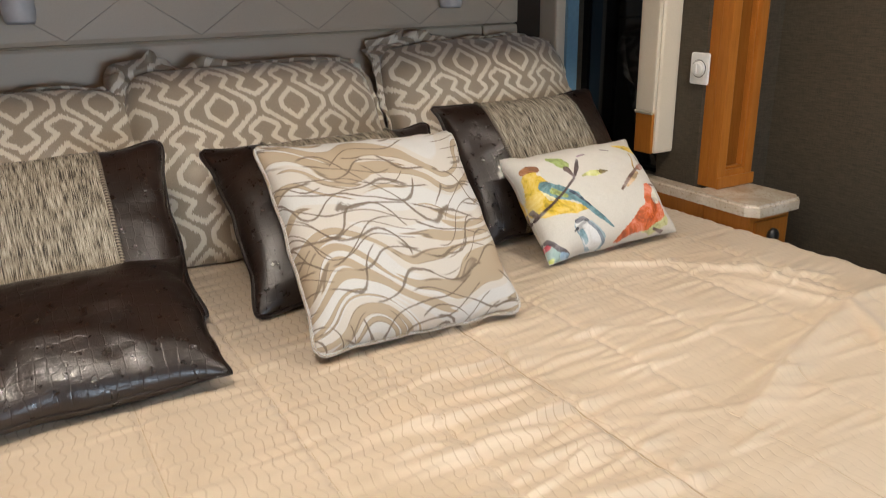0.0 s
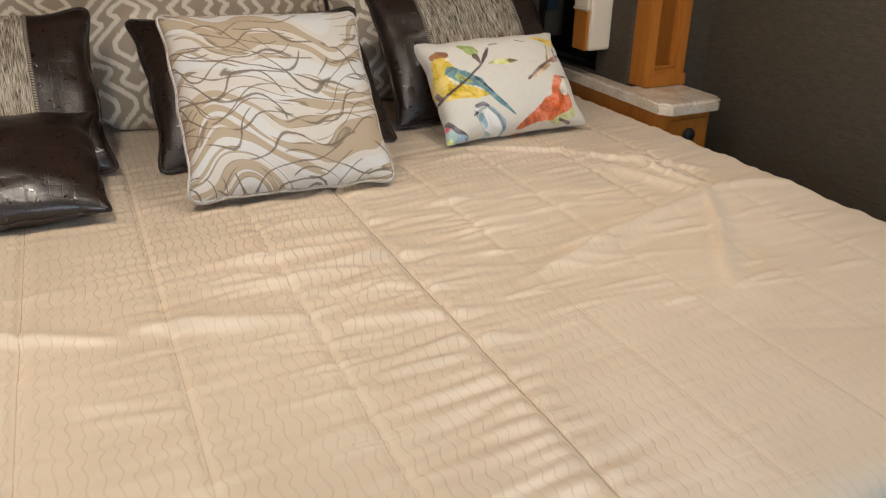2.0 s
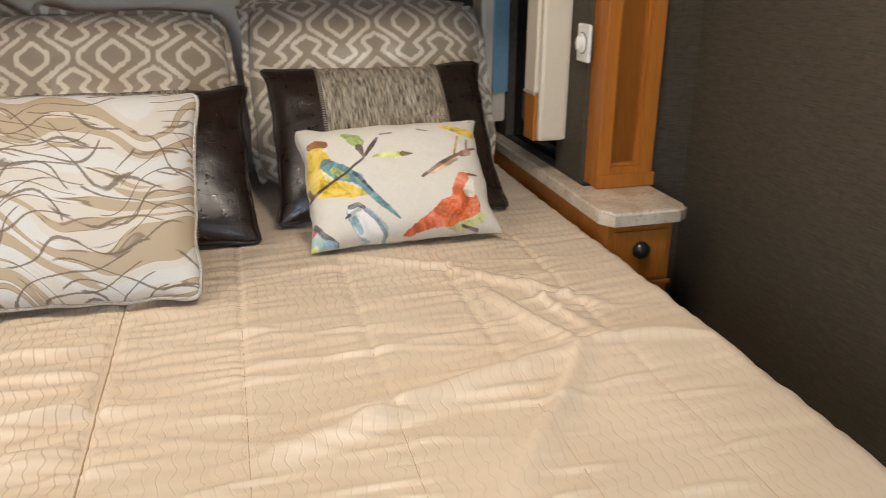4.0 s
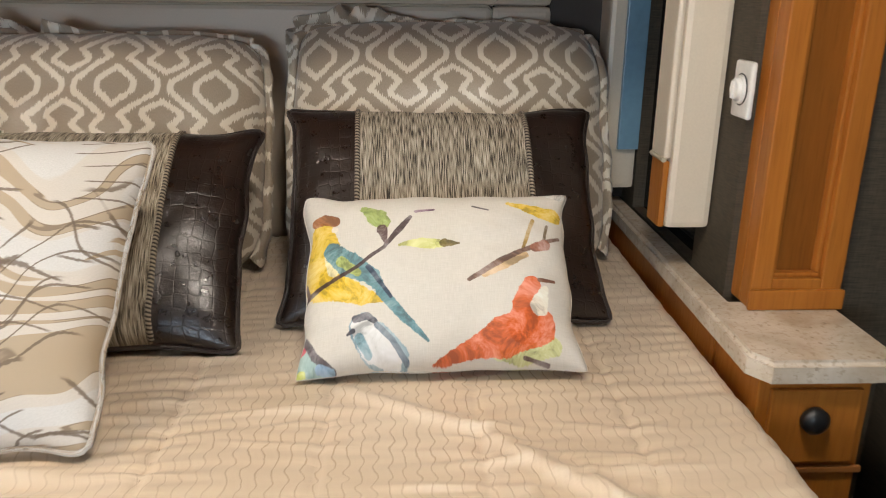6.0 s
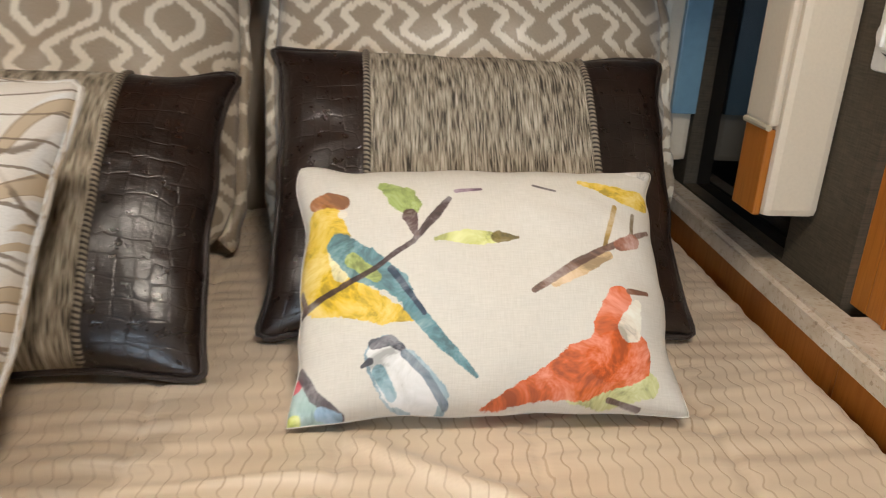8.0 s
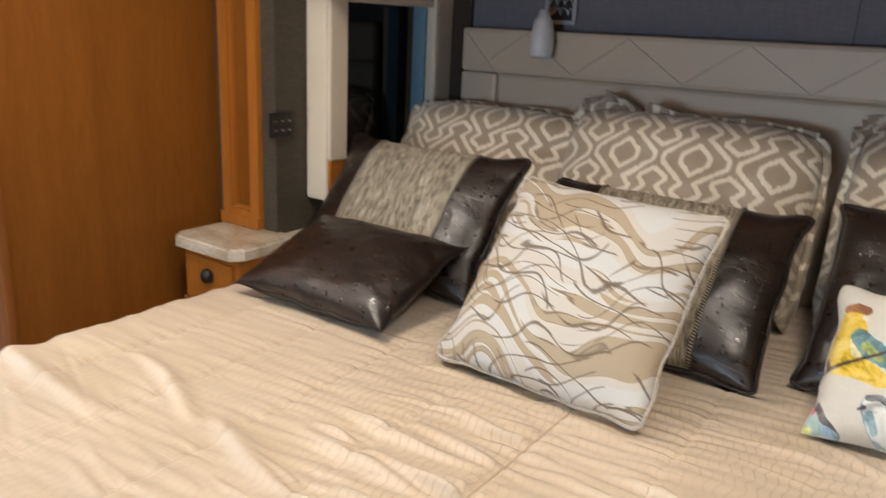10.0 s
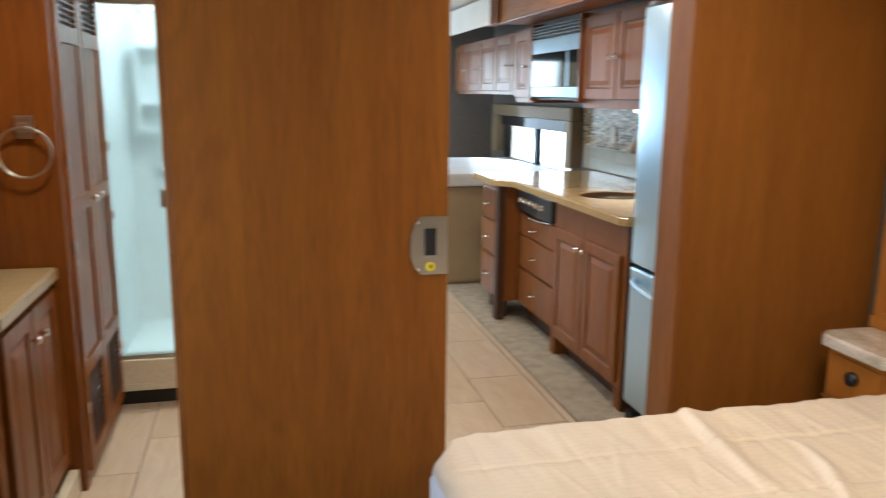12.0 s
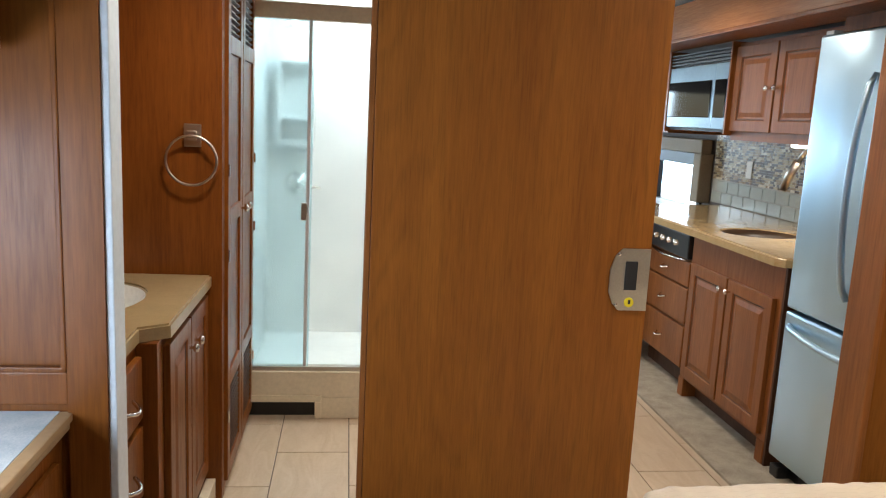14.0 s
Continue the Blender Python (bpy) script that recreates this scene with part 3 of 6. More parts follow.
def structure(name, bm, material, label, category):
    return tagged(link_mesh(name, bm, material), label, category, "", "structure")


# ---- shell of the coach ----
CEIL = 2.10
structure("floor", boxes((-8.0, 2.4, -1.75, 2.25, -0.08, -0.006)), GROUT, "grey-brown grout bed under porcelain floor tiles", "floor")
structure("carpet_bedroom", boxes((-0.22, 2.29, -1.65, 1.5, -0.005, 0.004)), CARPET, "beige cut-pile carpet under the bed", "carpet")
structure("carpet_kitchen", boxes((-7.5, -0.62, 1.045, 2.1, -0.005, 0.012)), CARPET, "beige plush carpet strip along the kitchen cabinets", "carpet")
structure("ceiling", boxes((-8.0, 2.4, -1.75, 2.25, CEIL, CEIL + 0.06)), CEILING, "off-white padded vinyl ceiling", "ceiling")
structure("wall_rear", boxes((2.29, 2.36, -1.75, 1.6, 0, CEIL)), BROWN_PAPER, "dark brown woven-texture wallpaper wall", "wall")
structure("wall_slide_side_1", boxes((2.051, 2.29, 1.545, 1.60, 0, CEIL)), BROWN_PAPER, "narrow dark brown wallpaper wall beside the pilaster", "wall")
structure("wall_slide_side_2", boxes((-0.50, -0.278, 1.545, 1.60, 0, CEIL)), BROWN_PAPER, "narrow dark brown wallpaper wall beside the pilaster", "wall")


def slide_wall(name, x0, x1, near):
    # side wall of the bed alcove with an opening for its window
    structure(name, boxes((x0, x1, near, 1.74, 0, CEIL), (x0, x1, 2.16, 2.36, 0, CEIL), (x0, x1, 1.74, 2.16, 0, 0.755), (x0, x1, 1.74, 2.16, 1.5, CEIL)), BROWN_PAPER, "dark brown wallpaper side wall of the bed alcove", "wall")


slide_wall("wall_alcove_1", 2.0, 2.05, 1.576)
slide_wall("wall_alcove_2", -0.277, -0.22, 1.522)
structure("wall_head", boxes((-0.22, 2.0, 2.28, 2.36, 0, CEIL)), SLATE_PAPER, "dark slate vinyl wall above the headboard", "wall")
for side_x0, side_x1 in ((-0.22, -0.058), (1.786, 2.0)):
    structure("trim_head_side", boxes((side_x0, side_x1, 2.262, 2.2795, 0.6, 1.56), bevel=0.002), TRIM_DARK, "dark brown board between headboard and window surround", "trim")
structure("trim_seam", boxes((1.115, 1.118, 2.277, 2.28, 1.3, 1.6)), TRIM_DARK, "thin dark joint in the slate wall", "trim")
structure("wall_partition", boxes((-0.60, -0.50, 0.875, 1.545, 0, CEIL)), PARTITION, "smooth cherry-brown wood partition beside the refrigerator", "wall")
structure("trim_partition", boxes((-0.615, -0.488, 0.855, 0.876, 0, CEIL), bevel=0.004), KITCHEN_WOOD, "reddish wood end trim of the partition", "trim")
# long wall behind the camera, with a window above the dresser
structure("wall_long", boxes((-3.1, 0.2, -1.72, -1.65, 0, CEIL), (1.3, 2.3, -1.72, -1.65, 0, CEIL), (0.2, 1.3, -1.72, -1.65, 0, 0.82), (0.2, 1.3, -1.72, -1.65, 1.36, CEIL)), GREY_PAPER, "plain grey wall", "wall")
structure("wall_bath", boxes((-0.345, -0.272, -1.65, -1.09, 0, CEIL), (-0.345, -0.258, -1.09, -1.012, 0, CEIL)), BATH_WOOD, "reddish wood wall at the bathroom opening", "wall")
structure("trim_jamb", boxes((-0.338, -0.264, -1.012, -0.996, 0, CEIL), bevel=0.003), GREY_TRIM, "pale grey jamb strip of the bathroom opening", "trim")
structure("wall_front", boxes((-8.0, -7.94, -1.75, 2.25, 0, 1.0), (-8.0, -7.94, -1.75, 2.25, 1.85, CEIL)), GREY_PAPER, "plain grey wall at the front of the coach", "wall")
structure("wall_kitchen", boxes((-4.0, -0.6, 2.03, 2.1, 0, CEIL), (-8.0, -5.72, 2.03, 2.1, 0, CEIL), (-5.72, -4.0, 2.03, 2.1, 0, 0.80), (-5.72, -4.0, 2.03, 2.1, 1.30, CEIL)), GREY_PAPER, "taupe kitchen wall with a window opening", "wall")
structure("wall_kitchen_end", boxes((-6.25, -6.18, 1.15, 2.03, 0, CEIL)), GREY_PAPER, "dark taupe wall at the end of the kitchen", "wall")
structure("wall_hall", boxes((-8.0, -3.05, -1.72, -1.65, 0, CEIL)), GREY_PAPER, "plain grey wall", "wall")
structure("backdrop", boxes((-24.0, -3.0, 4.2, 4.25, -1, 3.5)), Shader("overcast_distance", (0.8, 0.85, 0.9), 1.0).mat, "bright hazy daylight outside the kitchen window", "backdrop")
bd = bpy.data.materials["overcast_distance"].node_tree.nodes["Principled BSDF"]
bd.inputs["Emission Color"].default_value = (0.86, 0.93, 1.0, 1)
bd.inputs["Emission Strength"].default_value = 2.0

# raised frame on the bathroom wall
def bath_wall_panel():
    t = thing("wall_panel", (-0.271, -1.37, 0.80, 0, 0, 90), "reddish-brown framed wood wall panel with thin moulding", "wall panel")
    w = 0.74
    part("rail", boxes((-w / 2, w / 2 - 0.09, -0.012, 0, 0, 0.07), bevel=0.003), BATH_WOOD, t)
    bm = bmesh.new()
    box(bm, w / 2 - 0.102, w / 2 - 0.09, -0.016, 0, 0.07, 1.25, 0.003)
    box(bm, -w / 2, w / 2 - 0.09, -0.016, 0, 0.07, 0.082, 0.003)
    part("moulding", bm, BATH_WOOD, t, "thin raised moulding")
    return t


bath_wall_panel()


# ---- bed alcove ----
def alcove_window(side, inner, near):
    """Padded window surround; side: the wall's face, inner: +1 or -1 towards the bed."""
    x = lambda d: side + inner * d

    def bx(bm, d0, d1, y0, y1, z0, z1, bev=0.0):
        a, b = sorted((x(d0), x(d1)))
        box(bm, a, b, y0, y1, z0, z1, bev)

    t = thing("window_surround", (0, 0, 0), "cream leather padded window surround with a patterned fabric header", "window surround")
    for nm, d1, y0, y1 in (("near_leg", 0.084, near, near + 0.08), ("far_leg", 0.088, 2.166, 2.27)):
        bm = bmesh.new()
        bx(bm, 0.001, d1, y0, y1, 0.845 if nm == "near_leg" else 0.80, 1.562, 0.012)
        part(nm, bm, CREAM_LEATHER, t)
    bm = bmesh.new()
    bx(bm, 0.0845, 0.098, near + 0.002, near + 0.078, 0.975, 1.562, 0.006)
    part("return_pad", bm, CREAM_LEATHER, t)
    bm = bmesh.new()
    bx(bm, 0.0845, 0.096, near + 0.006, near + 0.076, 0.847, 0.971, 0.003)
    part("wood_foot", bm, HONEY, t, "honey maple end block")
    bm = bmesh.new()
    tube(bm, [(x(0.096), near + 0.006 + 0.018 * k, 0.973) for k in range(5)], 0.005)
    part("cord", bm, CORD, t)
    bm = bmesh.new()
    bx(bm, 0.001, 0.078, near + 0.081, 2.165, 1.425, 1.562, 0.006)
    header = part("header", bm, CREAM_LEATHER, t)
    bm = bmesh.new()
    uv = bm.loops.layers.uv.verify()
    quad = [(x(0.080), near + 0.09, 1.445), (x(0.080), 2.15, 1.445), (x(0.080), 2.15, 1.560), (x(0.080), near + 0.09, 1.560)]
    f = bm.faces.new([bm.verts.new(q) for q in (quad if inner > 0 else quad[::-1])])
    for lp in f.loops:
        lp[uv].uv = (lp.vert.co.y * 1.25 - 1.96, lp.vert.co.z * 1.25 - 0.12)
    f2 = bmesh.ops.extrude_face_region(bm, geom=[f])
    bmesh.ops.translate(bm, verts=[g for g in f2["geom"] if isinstance(g, bmesh.types.BMVert)], vec=(inner * 0.004, 0, 0))
    part("fabric", bm, LATTICE, header, "taupe fabric with a cream lattice")
    w = thing("window_1" if inner > 0 else "window_2", (0, 0, 0), "dark tinted alcove window with a daylight-blue strip at its far side", "window", "", "structure")
    bm = bmesh.new()
    bx(bm, -0.035, -0.028, 1.74, 2.16, 0.755, 1.5)
    part("pane", bm, BLACK_GLASS, w)
    # added strip: painted daylight on the far leg of the surround
    bm = bmesh.new()
    bx(bm, 0.002, 0.052, 2.150, 2.1645, 0.90, 1.424, 0.002)
    part("blind_rail", bm, DAYLIT_EDGE, w, "added strip coloured like bluish daylight on the far leg")


alcove_window(2.0, -1, 1.672)
alcove_window(-0.22, 1, 1.640)


def pilaster(x0, x1, inner):
    t = thing("pilaster", ((x0 + x1) / 2, 1.502, 0.757), "honey maple pilaster with a recessed front panel", "pilaster", "pilasters of the bed alcove")
    w = x1 - x0
    h = 1.32
    st = 0.036
    part("panel", boxes((-w / 2 + st, w / 2 - st, 0.026, 0.038, 0.035, h)), PARTITION, t, "deeper amber recessed panel")
    for a in (-w / 2, w / 2 - st):
        part("stile", boxes((a, a + st, 0, 0.038, 0, h), bevel=0.003), HONEY, t)
    a = inner * w / 2
    if inner < 0:
        part("return_board", boxes((min(a, a - inner * 0.03), max(a, a - inner * 0.03), 0.0385, 0.0735, 0, h), bevel=0.002), HONEY, t)
    part("bottom_rail", boxes((-w / 2 + st, w / 2 - st, 0.001, 0.038, 0.0, 0.052), bevel=0.002), HONEY, t)
    part("top_rail", boxes((-w / 2 + st, w / 2 - st, 0.001, 0.038, h - 0.06, h), bevel=0.002), HONEY, t)
    for a in (-w / 2 + st, w / 2 - st - 0.008):
        part("moulding", boxes((a, a + 0.008, 0.010, 0.027, 0.06, h - 0.06), bevel=0.003), HONEY, t)
    part("moulding", boxes((-w / 2 + st, w / 2 - st, 0.010, 0.027, 0.052, 0.060), bevel=0.003), HONEY, t)
    part("plinth", boxes((-w / 2 - 0.004, w / 2 + 0.004, -0.008, 0.0, 0, 0.035), bevel=0.003), HONEY, t)
    return t


pilaster(2.012, 2.166, -1)
pilaster(-0.437, -0.278, 1)


def nightstand(cx, s, w):
    """Narrow corner stand: a stone ledge along the alcove wall with a wider front. s: +1 or -1, away from the bed."""
    x = lambda d: cx + s * d

    def bx(bm, d0, d1, y0, y1, z0, z1, bev=0.0):
        a, b = sorted((x(d0), x(d1)))
        box(bm, a, b, y0, y1, z0, z1, bev)

    t = thing("nightstand", (0, 0, 0), "honey maple nightstand with a travertine ledge top", "nightstand", "nightstands beside the bed")
    bm = bmesh.new()
    outline = [(0.0, 2.27), (-0.01, 1.34), (0.015, 1.305), (w - 0.03, 1.305), (w, 1.33), (w, 1.543), (0.046, 1.543), (0.046, 2.27)]
    vs = [bm.verts.new((x(d), y, 0.722)) for d, y in (outline if s < 0 else outline[::-1])]
    f = bm.faces.new(vs)
    r = bmesh.ops.extrude_face_region(bm, geom=[f])
    bmesh.ops.translate(bm, verts=[g for g in r["geom"] if isinstance(g, bmesh.types.BMVert)], vec=(0, 0, 0.034))
    bmesh.ops.recalc_face_normals(bm, faces=bm.faces)
    top_edges = [e for e in bm.edges if all(v.co.z > 0.75 for v in e.verts)]
    bmesh.ops.bevel(bm, geom=top_edges, offset=0.008, segments=3, affect="EDGES")
    part("stone_top", bm, MARBLE, t, "polished travertine top")
    bm = bmesh.new()
    bx(bm, 0.012, w - 0.03, 1.335, 1.50, 0.02, 0.721, 0.003)
    bx(bm, 0.008, 0.050, 1.50, 2.26, 0.02, 0.721)
    part("body", bm, HONEY, t)
    bm = bmesh.new()
    bx(bm, 0.03, w - 0.045, 1.325, 1.335, 0.575, 0.70, 0.003)
    d = part("drawer_front", bm, HONEY, t)
    bm = bmesh.new()
    lathe(bm, [(0.0, 0.024), (0.012, 0.024), (0.021, 0.016), (0.021, 0.006), (0.014, 0.0)], 20, Matrix.Translation((x(w / 2 - 0.0125), 1.325, 0.655)) @ Matrix.Rotation(radians(90), 4, "X"))
    part("knob", bm, BLACK_PLASTIC, d, "black round drawer grommet", True)
    bm = bmesh.new()
    bx(bm, 0.008, w - 0.025, 1.328, 1.334, 0.555, 0.565, 0.001)
    part("bead", bm, CHERRY_X, t)
    return t


nightstand(1.953, 1, 0.215)
nightstand(-0.165, -1, 0.275)


def headboard():
    t = thing("headboard", (0.864, 2.278, 0.55), "taupe leather headboard with padded border and diamond stitching", "headboard")
    hw, top, b = 0.918, 0.818, 0.142
    part("backing", boxes((-hw, hw, -0.03, 0, 0, top - 0.002)), TRIM_DARK, t)
    part("centre_pad", boxes((-hw + b, hw - b, -0.062, -0.03, 0, top - b), bevel=0.012), HEAD_LEATHER, t)
    part("top_pad", boxes((-hw, hw, -0.068, -0.03, top - b + 0.001, top), bevel=0.014), HEAD_LEATHER, t)
    for sx in (-1, 1):
        a, c = sorted((sx * hw, sx * (hw - b + 0.001)))
        part("side_pad", boxes((a, c, -0.068, -0.03, 0, top - b), bevel=0.014), HEAD_LEATHER, t)
    bm = bmesh.new()
    tube(bm, [(-hw + b, -0.066, 0.0), (-hw + b, -0.066, top - b - 0.01), (-hw + b + 0.01, -0.066, top - b), (hw - b - 0.01, -0.066, top - b), (hw - b, -0.066, top - b - 0.01), (hw - b, -0.066, 0.0)], 0.0035)
    part("piping", bm, CORD, t)
    k, n = -hw + b + 0.10, 0
    while k < hw - b - 0.05:
        for dx in (-0.1725, 0.1725):
            bm = bmesh.new()
            rod(bm, (k, -0.0685, top - 0.012), (max(-hw + 0.02, min(hw - 0.02, k + dx)), -0.0685, top - b + 0.012), 0.0016, None, 6)
            part("stitch_line", bm, STITCH, t)
        k += 0.345
    for sx in (-1, 1):
        bm = bmesh.new()
        rod(bm, (sx * (hw - 0.01), -0.0685, top - 0.01), (sx * (hw - b), -0.0685, top - b), 0.0016, None, 6)
        part("stitch_line", bm, STITCH, t)


headboard()


def sconce(x):
    t = thing("reading_sconce", pose(x, 2.28, 1.47) @ Matrix.Scale(1.1, 4), "chrome reading sconce with openwork plate and frosted glass shade", "wall lamp", "sconces over the headboard")
    part("backplate", boxes((-0.042, 0.042, -0.012, 0, -0.065, 0.065), bevel=0.004), BLACK_PLASTIC, t)
    bm = boxes((-0.05, 0.05, -0.016, -0.002, 0.062, 0.073), (-0.05, 0.05, -0.016, -0.002, -0.073, -0.062), (-0.05, -0.039, -0.016, -0.002, -0.062, 0.062), (0.039, 0.05, -0.016, -0.002, -0.062, 0.062))
    part("plate_frame", bm, SATIN, t)
    for row in range(4):
        bm = bmesh.new()
        for col in range(3 + row % 2):
            cx = (col - (2 + row % 2) / 2) * 0.024
            cz = 0.042 - row * 0.026
            pts = [(max(-0.039, min(0.039, cx + 0.012 * math.cos(a))), -0.015, cz + 0.017 * math.sin(a) - 0.01) for a in [math.pi * q / 8 for q in range(9)]]
            tube(bm, pts, 0.0018, 5)
        part("scroll", bm, SATIN, t)
    bm = bmesh.new()
    rod(bm, (0, -0.01, -0.02), (-0.005, -0.075, -0.045), 0.008)
    part("arm", bm, CHROME, t, "", True)
    bm = bmesh.new()
    lathe(bm, [(0.0, 0.02), (0.012, 0.018), (0.018, 0.0), (0.026, -0.01), (0.033, -0.05), (0.035, -0.085), (0.032, -0.105), (0.028, -0.112), (0.025, -0.105), (0.03, -0.06), (0.02, -0.014), (0.0, -0.008)], 28, Matrix.Translation((-0.008, -0.095, -0.055)))
    part("shade", bm, SHADE_GLASS, t, "frosted white glass shade", True)


sconce(0.275)
sconce(1.50)


def overhead_cabinet():
    t = thing("overhead_cabinet", (-0.147, 1.45, 1.565), "reddish maple open-front cabinet over the bed", "cabinet")
    L = 2.075
    part("bottom_rail", boxes((0, L, 0, 0.022, 0, 0.060), bevel=0.004), CHERRY_X, t)
    part("bottom_panel", boxes((0.0, L, 0.022, 0.82, 0.004, 0.022)), CHERRY_X, t)
    xs = [0.0, 0.535, 1.035, 1.535, L - 0.075]
    for i, a in enumerate(xs):
        w = 0.075 if i in (0, 4) else 0.058
        part("stile", boxes((a, a + w, 0, 0.022, 0.060, 0.44), bevel=0.003), HONEY, t)
    part("top_rail", boxes((0, L, 0, 0.022, 0.44, 0.53), bevel=0.004), CHERRY_X, t)
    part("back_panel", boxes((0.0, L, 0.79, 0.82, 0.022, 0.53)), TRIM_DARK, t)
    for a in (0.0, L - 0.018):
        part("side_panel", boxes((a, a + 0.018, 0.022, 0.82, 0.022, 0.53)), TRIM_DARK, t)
    # added black sheet: stands in for the deep shade inside the cabinet
    part("inner_liner", boxes((0.02, L - 0.02, 0.10, 0.12, 0.024, 0.53)), BLACK_PLASTIC, t, "black sheet standing in for the shade inside the openings")


overhead_cabinet()


def thermostat():
    t = thing("wall_dial", (1.999, 1.588, 1.109, 0, 0, -90), "white square wall dial with a round knob", "wall switch")
    part("plate", boxes((-0.034, 0.034, -0.010, 0, -0.046, 0.046), bevel=0.006), WHITE_PLASTIC, t)
    bm = bmesh.new()
    lathe(bm, [(0.0, 0.0125), (0.0155, 0.0125), (0.0175, 0.011), (0.019, 0.006), (0.0225, 0.005), (0.024, 0.0)], 32, Matrix.Translation((0, -0.010, 0)) @ Matrix.Rotation(radians(90), 4, "X"))
    k = part("knob", bm, WHITE_PLASTIC, t)
    part("grip", boxes((-0.003, 0.003, -0.0265, -0.0222, -0.014, 0.014), bevel=0.001), WHITE_PLASTIC, k)
    bm = bmesh.new()
    tube(bm, [(0.025 * math.cos(a), -0.0105, 0.025 * math.sin(a)) for a in [2 * math.pi * q / 24 for q in range(24)]], 0.0012, 5, True)
    part("ring", bm, BLACK_PLASTIC, t)


thermostat()


def switch_panel():
    t = thing("switch_panel", (-0.219, 1.535, 1.076, 0, 0, 90), "black switch panel with six small buttons", "wall switch")
    part("plate", boxes((-0.045, 0.045, -0.010, 0, -0.036, 0.036), bevel=0.004), BLACK_PLASTIC, t)
    for i in range(3):
        for j in range(2):
            part("button", boxes((-0.036 + i * 0.026, -0.016 + i * 0.026, -0.014, -0.010, -0.024 + j * 0.026, -0.006 + j * 0.026), bevel=0.002), TRIM_DARK, t)
            part("mark", boxes((-0.031 + i * 0.026, -0.021 + i * 0.026, -0.0146, -0.0138, -0.017 + j * 0.026, -0.013 + j * 0.026)), NICKEL, t, "pale printed mark")


switch_panel()

# ---- bed ----
BED_X0, BED_X1, BED_Y0, BED_Y1, BED_Z = -0.128, 1.95, 0.03, 2.18, 0.692


def bed():
    t = thing("bed", (0.9, 1.05, 0), "king-size bed with mattress on a plain base", "bed")
    part("base", boxes((-0.92, 0.92, -0.93, 0.98, 0.005, 0.34)), DARK_WOOD, t)
    part("mattress", boxes((-0.98, 0.985, -0.985, 1.10, 0.34, 0.672), bevel=0.05), MATTRESS, t)


bed()


def bump_at(x, y, cx, cy, ang, length, width, height):
    """A soft fold: a ridge of that length and width."""
    c, s = math.cos(ang), math.sin(ang)
    a, b = (x - cx) * c + (y - cy) * s, -(x - cx) * s + (y - cy) * c
    return height * math.exp(-(a / length) ** 2 - (b / width) ** 2)


def crease_at(x, y, x0, y0, x1, y1, mm):
    """A fold that runs from one point to another and dies out at its ends."""
    dx, dy = x1 - x0, y1 - y0
    t = ((x - x0) * dx + (y - y0) * dy) / (dx * dx + dy * dy)
    if not -0.1 < t < 1.1:
        return 0.0
    off = ((x - x0) * dy - (y - y0) * dx) / math.hypot(dx, dy) + 0.006 * math.sin(5 * t + mm)
    w = 0.004 + 0.0016 * mm
    if off > 0:
        w *= 0.5
    if abs(off) > 3 * w:
        return 0.0
    return 0.0013 * mm * math.sin(math.pi * (t + 0.1) / 1.2) ** 0.7 * math.exp(-(off / w) ** 2)


RNG = random.Random(7)
FOLDS = [(RNG.uniform(0.0, 1.8), RNG.uniform(0.12, 1.25), RNG.uniform(-0.4, 0.3), RNG.uniform(0.07, 0.18), RNG.uniform(0.006, 0.011), RNG.uniform(-0.003, 0.004)) for _ in range(55)]
# short creases drawn in by the stitching
for k in range(9):
    seam_x = 0.91 + 0.21 * (k - 4)
    for _ in range(30 if k == 4 else 15):
        FOLDS.append((seam_x - RNG.uniform(-0.03, 0.08), RNG.uniform(0.45, 1.3), RNG.uniform(-0.16, 0.16), RNG.uniform(0.035, 0.085), RNG.uniform(0.005, 0.008), RNG.uniform(0.003, 0.008) * (0.3 if k < 3 else 1.0)))
# long folds: from, to, height in millimetres
CREASES = (
    (1.69, 0.85, 1.13, 0.67, 15), (1.67, 0.85, 1.59, 1.10, 11), (1.66, 0.82, 1.44, 0.51, 13), (1.70, 0.85, 1.91, 0.83, 12),
    (0.73, 0.84, 0.93, 0.83, 9), (0.75, 0.74, 0.93, 0.73, 9), (0.76, 0.63, 0.93, 0.58, 10), (0.72, 0.96, 0.93, 0.94, 8), (0.73, 1.04, 0.93, 1.03, 8),
    (1.56, 1.22, 1.78, 0.98, 10), (1.34, 1.36, 1.56, 1.22, 9), (1.66, 1.15, 1.72, 0.90, 8),
    (-0.18, 0.68, 0.26, 0.63, 15), (0.44, 0.75, 0.68, 0.68, 14), (0.58, 0.83, 0.82, 0.80, 10), (0.60, 0.92, 0.87, 0.90, 9), (0.12, 0.83, 0.40, 0.74, 12),
)


